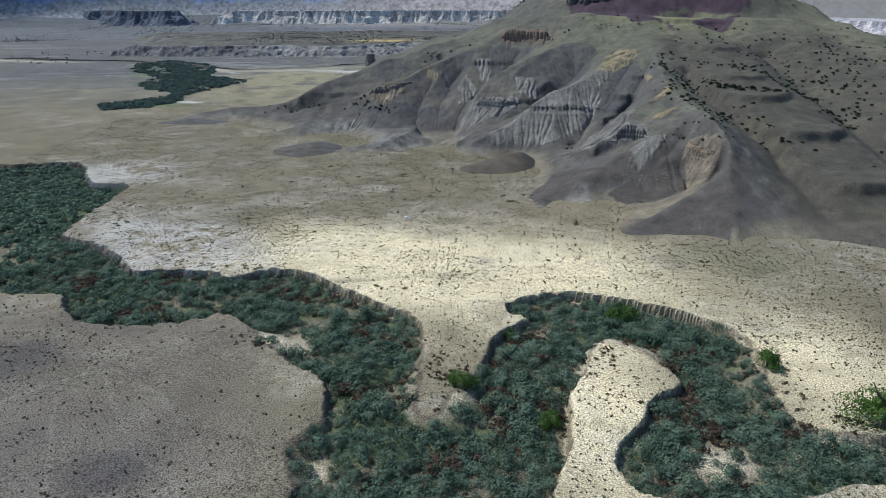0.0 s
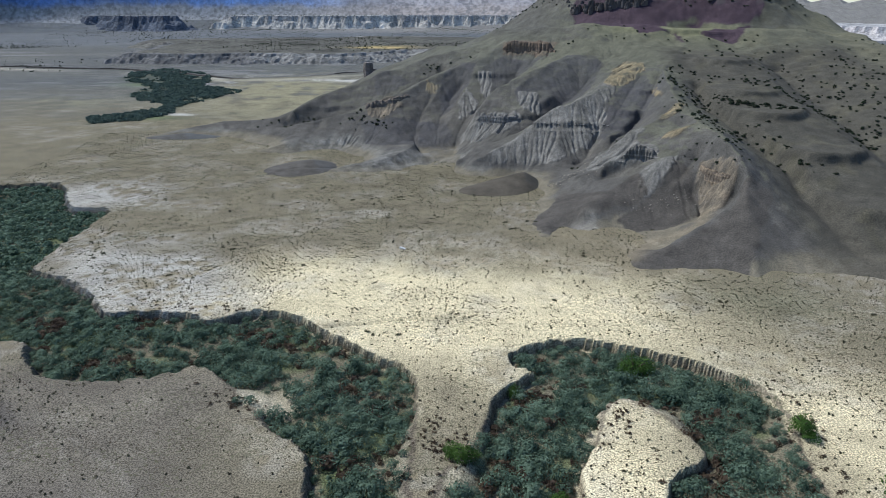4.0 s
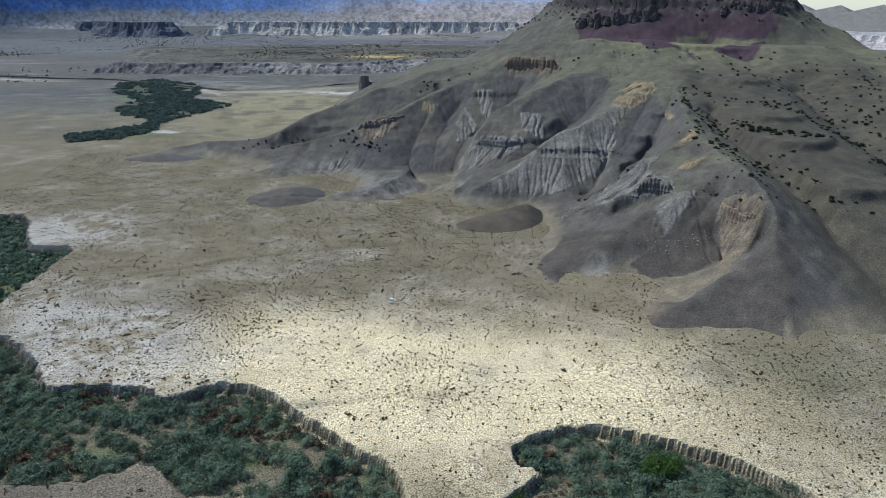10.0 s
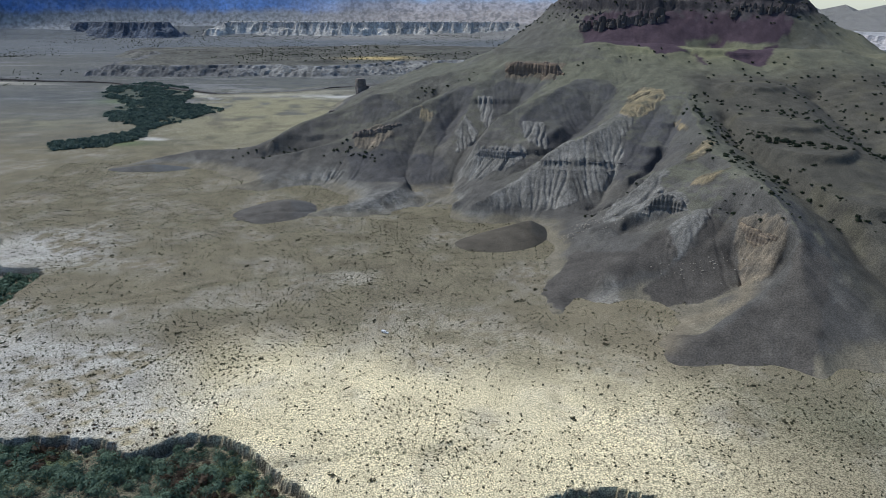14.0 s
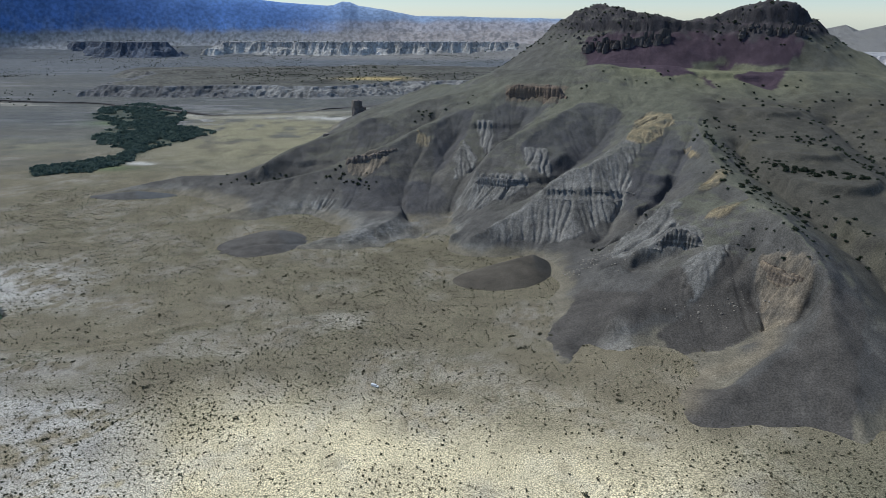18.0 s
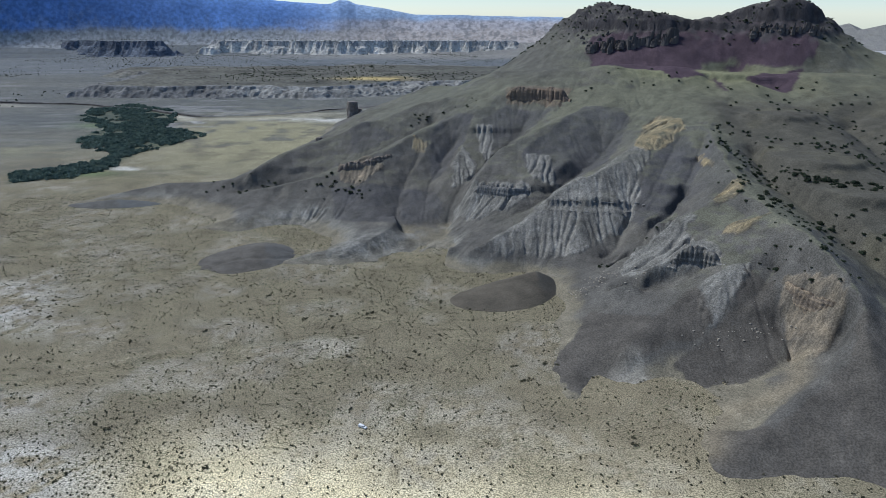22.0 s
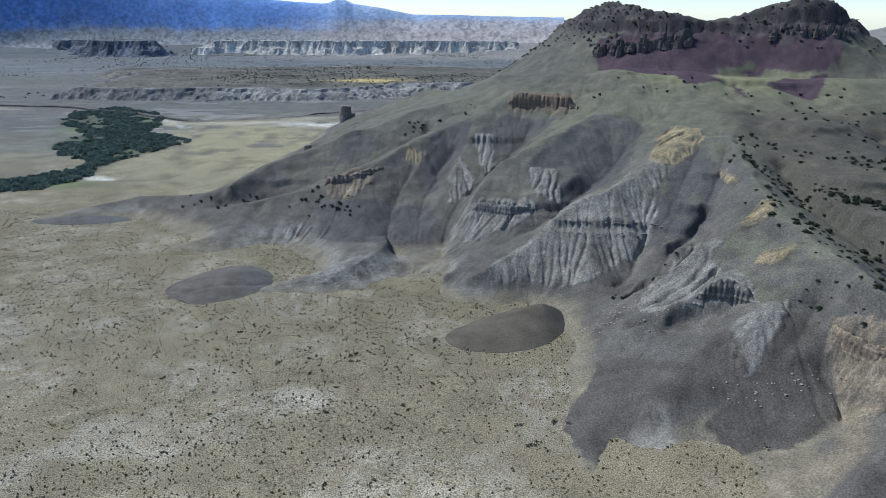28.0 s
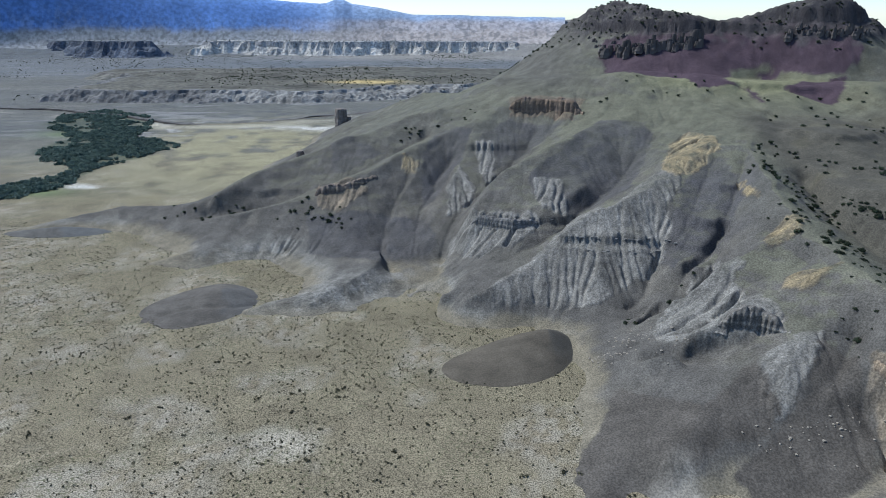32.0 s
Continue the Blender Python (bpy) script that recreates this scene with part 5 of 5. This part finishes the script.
def cliff(line, tones, label, column=5.0, bulge=1.8, seed=0, back=14.0):
    """A fluted rock wall along a line of (x, y, foot height, top height), its top running back into the slope."""
    pts = np.array(line, float)
    run = np.concatenate([[0], np.cumsum(np.hypot(*np.diff(pts[:, :2], axis=0).T))])
    s = np.arange(0, run[-1], 0.7)
    p = np.stack([np.interp(s, run, pts[:, k]) for k in range(4)], 1)
    side = np.stack([np.gradient(p[:, 1]), -np.gradient(p[:, 0])], 1)
    side /= np.linalg.norm(side, axis=1)[:, None]
    side = np.stack([np.convolve(np.pad(side[:, k], 9, mode="edge"), np.ones(19) / 19, "valid") for k in range(2)], 1)
    ends = step(0, 14, s) * step(run[-1], run[-1] - 14, s)
    top = p[:, 2] + (p[:, 3] - p[:, 2]) * (0.12 + 0.88 * ends) * (1 + 0.12 * fbm(s, 0 * s + seed, column * 1.6, 3, seed)) - 1.5 * value_noise(s / 2.2, 0 * s, seed + 3)
    rows = np.linspace(0, 1, 22)
    S, H = np.meshgrid(s, rows)
    Z = p[:, 2] - 3 + (top - p[:, 2] + 3) * H
    cell = np.mod(s / column + 0.7 * fbm(s, 0 * s, column * 3, 2, seed + 1), 1.0)
    flute = np.sqrt(np.clip(1 - (2 * cell - 1) ** 2, 0, 1)) * (0.4 + 0.6 * value_noise(s / column * 1.3, 0 * s + 4, seed + 5))
    fine = fbm(S, Z * 0.25, 1.8, 2, seed + 7)
    bed = fbm(Z * 2.0, 0.05 * S, 3.0, 3, seed + 9)
    off = bulge * flute * (0.45 + 0.55 * step(0, 0.3, 1 - H)) + 0.35 * fine + 0.4 * bed + 2.0 * np.clip(1 - H, 0, 1) ** 2.2 - 1.0 * step(0.85, 1.0, H)
    X, Y = p[:, 0] + side[:, 0] * off, p[:, 1] + side[:, 1] * off
    for deep, fall in ((0.25, 0.2), (0.6, 1.0), (1.0, 4.0)):
        X = np.vstack([X, p[:, 0] - side[:, 0] * back * deep])
        Y = np.vstack([Y, p[:, 1] - side[:, 1] * back * deep])
        Z = np.vstack([Z, top - fall + 0.4 * fbm(s, 0 * s + deep, 6, 2, seed)])
        bed, fine = np.vstack([bed, 0 * s[None] - 0.3]), np.vstack([fine, fbm(s, 0 * s, 3, 2, seed)[None]])
    light, dark = np.array(tones[0]), np.array(tones[1])
    w = step(-0.35, 0.5, bed + 0.25 * fine)[..., None]
    c = (dark + (light - dark) * w) * (1 + 0.15 * fine)[..., None]
    ny, nx = X.shape
    i = np.arange(nx * ny).reshape(ny, nx)
    quads = np.stack([i[:-1, :-1], i[:-1, 1:], i[1:, 1:], i[1:, :-1]], -1).reshape(-1, 4)
    return part("rock_wall", raw_mesh("rock_wall", np.stack([X, Y, Z], -1).reshape(-1, 3), quads, c.reshape(-1, 3), M_butte, "gentle"), butte, label)


cliff([(90, 1180, 121, 132), (97, 1174, 116, 135), (114, 1172, 113, 137), (134, 1168, 115, 137), (152, 1158, 115, 137), (164, 1150, 118, 136), (174, 1146, 124, 134)], ((0.20, 0.148, 0.102), (0.155, 0.118, 0.09)), "rusty brown fluted cliff under the grassy bench", 7, 2.4, 3)
cliff([(-124, 1074, 38, 44), (-114, 1071, 36, 53), (-100, 1069, 37, 58), (-85, 1070, 40, 60), (-68, 1076, 47, 62), (-52, 1084, 56, 66), (-42, 1092, 63, 68)], ((0.21, 0.172, 0.125), (0.145, 0.12, 0.10)), "rusty sandstone pillars on the ridge end", 6, 3.0, 13)
cliff([(40, 986, 38, 46), (46, 982, 39, 52), (63, 973, 40, 54), (81, 962, 41, 54), (102, 964, 46, 55), (110, 968, 50, 54)], ((0.20, 0.19, 0.168), (0.135, 0.13, 0.12)), "grey fluted ledge above pale clay", 4, 1.2, 23)
cliff([(190, 772, 42, 54), (194, 768, 42, 57), (204, 766, 39, 57), (215, 764, 38, 56), (222, 756, 42, 57), (229, 752, 48, 58)], ((0.21, 0.195, 0.165), (0.135, 0.126, 0.11)), "grey eroded pinnacles on the spur", 4, 2.2, 33, 10)
cliff([(258, 730, 30, 46), (257, 720, 25, 46), (260, 706, 26, 48), (266, 693, 29, 47), (273, 682, 33, 46), (281, 677, 37, 45), (287, 672, 40, 44)], ((0.25, 0.195, 0.13), (0.15, 0.12, 0.09)), "orange-tan banded sandstone bluff", 4, 1.3, 43, 8)

# ledge blocks that follow the hard stratum across the grey cliffs
blocks = []
for k in range(4):
    r = random.Random(200 + k)
    bm = bmesh.new()
    bmesh.ops.create_cube(bm, size=1.0)
    bmesh.ops.bevel(bm, geom=bm.edges[:], offset=0.08, segments=1, affect="EDGES")
    for v in bm.verts:
        v.co += Vector((r.uniform(-0.1, 0.1), r.uniform(-0.1, 0.1), r.uniform(-0.08, 0.08)))
    me = bpy.data.meshes.new("ledge_block")
    bm.to_mesh(me)
    bm.free()
    me.materials.append(M_ledge)
    blocks.append(me)
for level, x0, x1, count in ((52, 112, 212, 22), (44, 125, 200, 8)):
    for k in range(count):
        px = x0 + (x1 - x0) * (k + random.random()) / count
        py, last = 840.0, 0.0
        while py < 1010 and last < level:
            py += 1.5
            last = drop(px, py)
        if py < 1005 and last < level + 12:
            ob = part("ledge_block", blocks[k % 4], butte)
            ob.matrix_basis = Matrix.Translation((px, py + 0.3, level + random.uniform(-0.5, 0.5))) @ Matrix.Rotation(random.uniform(-0.5, 0.5), 4, "Z") @ Matrix.Diagonal((random.uniform(2.5, 6.0), 2.0, random.uniform(0.5, 1.0), 1))

# ---------------------------------------------------------------- rocks
M_rock = plain("sandstone_rock", (0.27, 0.24, 0.19), 0.9, 0, 0.3, 1.2)


def rock_mesh(seed):
    bm = bmesh.new()
    bmesh.ops.create_icosphere(bm, subdivisions=1, radius=1.0)
    r = random.Random(seed)
    for v in bm.verts:
        v.co *= r.uniform(0.7, 1.15)
        v.co.z *= 0.7
    me = bpy.data.meshes.new("boulder")
    bm.to_mesh(me)
    bm.free()
    me.materials.append(M_rock)
    return me


stones = [rock_mesh(60 + k) for k in range(4)]
for k in range(140):
    line = ((140, 800), (165, 806), (190, 845)) if k % 3 == 0 else ((185, 690), (225, 690), (250, 700)) if k % 3 == 1 else ((150, 800), (120, 790), (175, 770))
    f = random.random()
    a, b = (line[0], line[1]) if random.random() < 0.5 else (line[1], line[2])
    px, py = a[0] + (b[0] - a[0]) * f + random.gauss(0, 7), a[1] + (b[1] - a[1]) * f + random.gauss(0, 7)
    ob = tagged(new("boulder", stones[k % 4]), "angular tan boulder fallen from the cliffs above", "rock", "boulders below the cliffs")
    size = random.uniform(0.35, 1.2)
    ob.matrix_basis = Matrix.Translation((px, py, drop(px, py) + 0.1 * size)) @ Matrix.Rotation(k, 4, "Z") @ Matrix.Scale(size, 4)

# rock tower on the far ridge
bm = bmesh.new()
for ox, oy, rad, tall in ((0, 0, 8, 36), (8, 4, 6, 35), (17, 8, 5, 20), (-3, 6, 7, 33)):
    rings = []
    for k in range(7):
        f = k / 6
        rr = rad * (1.25 - 0.3 * f + 0.10 * math.sin(9 * f + ox))
        rings.append([bm.verts.new((ox + rr * math.cos(a) * (1 + 0.15 * math.sin(3 * a + k)), oy + rr * math.sin(a), tall * f)) for a in [j * math.tau / 10 for j in range(10)]])
    for low, high in zip(rings[:-1], rings[1:]):
        for j in range(10):
            bm.faces.new((low[j], low[(j + 1) % 10], high[(j + 1) % 10], high[j]))
    bm.faces.new(rings[-1])
me = bpy.data.meshes.new("rock_tower")
bm.to_mesh(me)
bm.free()
me.materials.append(plain("dark_rock", (0.21, 0.18, 0.15), 0.9, 0, 0.35, 0.15))
tower = tagged(new("rock_tower", me), "dark eroded rock tower standing behind the ridge", "rock")
tower.matrix_basis = Matrix.Translation((-178, 1690, drop(-178, 1690) - 5)) @ Matrix.Scale(0.95, 4)
small_tower = tagged(new("rock_tower", me), "low dark rock knob at the end of a spur", "rock")
small_tower.matrix_basis = Matrix.Translation((-184, 1342, drop(-184, 1342) - 3)) @ Matrix.Rotation(0.7, 4, "Z") @ Matrix.Scale(0.46, 4)

# ---------------------------------------------------------------- the white pickup on the track
M_white = plain("white_paint", (0.78, 0.78, 0.76), 0.3, 0, 0.04, 2.0)
M_glass, _n, _l, _b = material("dark_glass", 0.08)
_b.inputs["Base Color"].default_value = (0.012, 0.014, 0.016, 1)
_b.inputs["Specular IOR Level"].default_value = 0.5
M_tyre = plain("tyre_rubber", (0.025, 0.025, 0.025), 0.85)
M_steel = plain("steel", (0.45, 0.45, 0.46), 0.35, 0.9)
M_dark = plain("black_plastic", (0.02, 0.02, 0.02), 0.6)
M_lamp = plain("red_lens", (0.4, 0.02, 0.015), 0.3)


def box(bm, x0, x1, y0, y1, z0, z1, taper=0.0):
    """A box along x, its top drawn in by taper at both ends and sides."""
    v = [bm.verts.new(p) for p in ((x0, y0, z0), (x1, y0, z0), (x1, y1, z0), (x0, y1, z0), (x0 + taper, y0 + taper * 0.4, z1), (x1 - taper, y0 + taper * 0.4, z1), (x1 - taper, y1 - taper * 0.4, z1), (x0 + taper, y1 - taper * 0.4, z1))]
    for f in ((3, 2, 1, 0), (4, 5, 6, 7), (0, 1, 5, 4), (1, 2, 6, 5), (2, 3, 7, 6), (3, 0, 4, 7)):
        bm.faces.new([v[k] for k in f])


def made(name, mat, parent, *boxes, bevel=0.04, label=""):
    bm = bmesh.new()
    for b in boxes:
        box(bm, *b)
    if bevel:
        bmesh.ops.bevel(bm, geom=bm.edges[:], offset=bevel, segments=2, affect="EDGES")
    me = bpy.data.meshes.new(name)
    bm.to_mesh(me)
    bm.free()
    me.materials.append(mat)
    return part(name, me, parent, label)


truck = tagged(new("pickup_truck"), "white pickup truck with a covered bed on the dirt track", "truck")
made("body", M_white, truck, (-2.7, 2.7, -0.95, 0.95, 0.45, 1.05), bevel=0.08)
made("cab", M_white, truck, (-0.5, 1.35, -0.88, 0.88, 1.03, 1.75, 0.32), bevel=0.06)
made("bed_cover", M_white, truck, (-2.65, -0.52, -0.9, 0.9, 1.03, 1.78, 0.12), bevel=0.06)
made("windscreen", M_glass, truck, (1.06, 1.40, -0.74, 0.74, 1.12, 1.60, 0.16), bevel=0.02)
for s in (-1, 1):
    made("side_window", M_glass, truck, (-0.25, 1.0, s * 0.80 - 0.05, s * 0.80 + 0.05, 1.15, 1.6, 0.12), bevel=0.01)
    made("headlight", M_steel, truck, (2.66, 2.74, s * 0.72 - 0.16, s * 0.72 + 0.16, 0.75, 0.95), bevel=0.02)
    made("tail_light", M_lamp, truck, (-2.74, -2.66, s * 0.82 - 0.09, s * 0.82 + 0.09, 0.7, 0.98), bevel=0.02)
    made("mirror", M_dark, truck, (0.95, 1.1, s * 1.03 - 0.09, s * 1.03 + 0.09, 1.15, 1.35), bevel=0.02)
made("bumper", M_steel, truck, (2.68, 2.82, -0.92, 0.92, 0.42, 0.62), bevel=0.03)
made("bumper", M_steel, truck, (-2.82, -2.68, -0.92, 0.92, 0.42, 0.62), bevel=0.03)
for wx in (-1.65, 1.7):
    for wy in (-0.84, 0.84):
        bm = bmesh.new()
        bmesh.ops.create_cone(bm, cap_ends=True, segments=18, radius1=0.39, radius2=0.39, depth=0.26, matrix=Matrix.Translation((wx, wy, 0.39)) @ Matrix.Rotation(radians(90), 4, "X"))
        bmesh.ops.bevel(bm, geom=bm.edges[:], offset=0.03, segments=1, affect="EDGES")
        me = bpy.data.meshes.new("tyre")
        bm.to_mesh(me)
        bm.free()
        me.materials.append(M_tyre)
        tyre = part("tyre", me, truck)
        bm = bmesh.new()
        bmesh.ops.create_cone(bm, cap_ends=True, segments=14, radius1=0.22, radius2=0.20, depth=0.28, matrix=Matrix.Translation((wx, wy, 0.39)) @ Matrix.Rotation(radians(90), 4, "X"))
        me = bpy.data.meshes.new("rim")
        bm.to_mesh(me)
        bm.free()
        me.materials.append(M_steel)
        part("rim", me, tyre)
truck.matrix_basis = Matrix.Translation((-33.5, 602.3, drop(-33.5, 602.3) - 0.02)) @ Matrix.Rotation(math.atan2(-17, 28), 4, "Z")
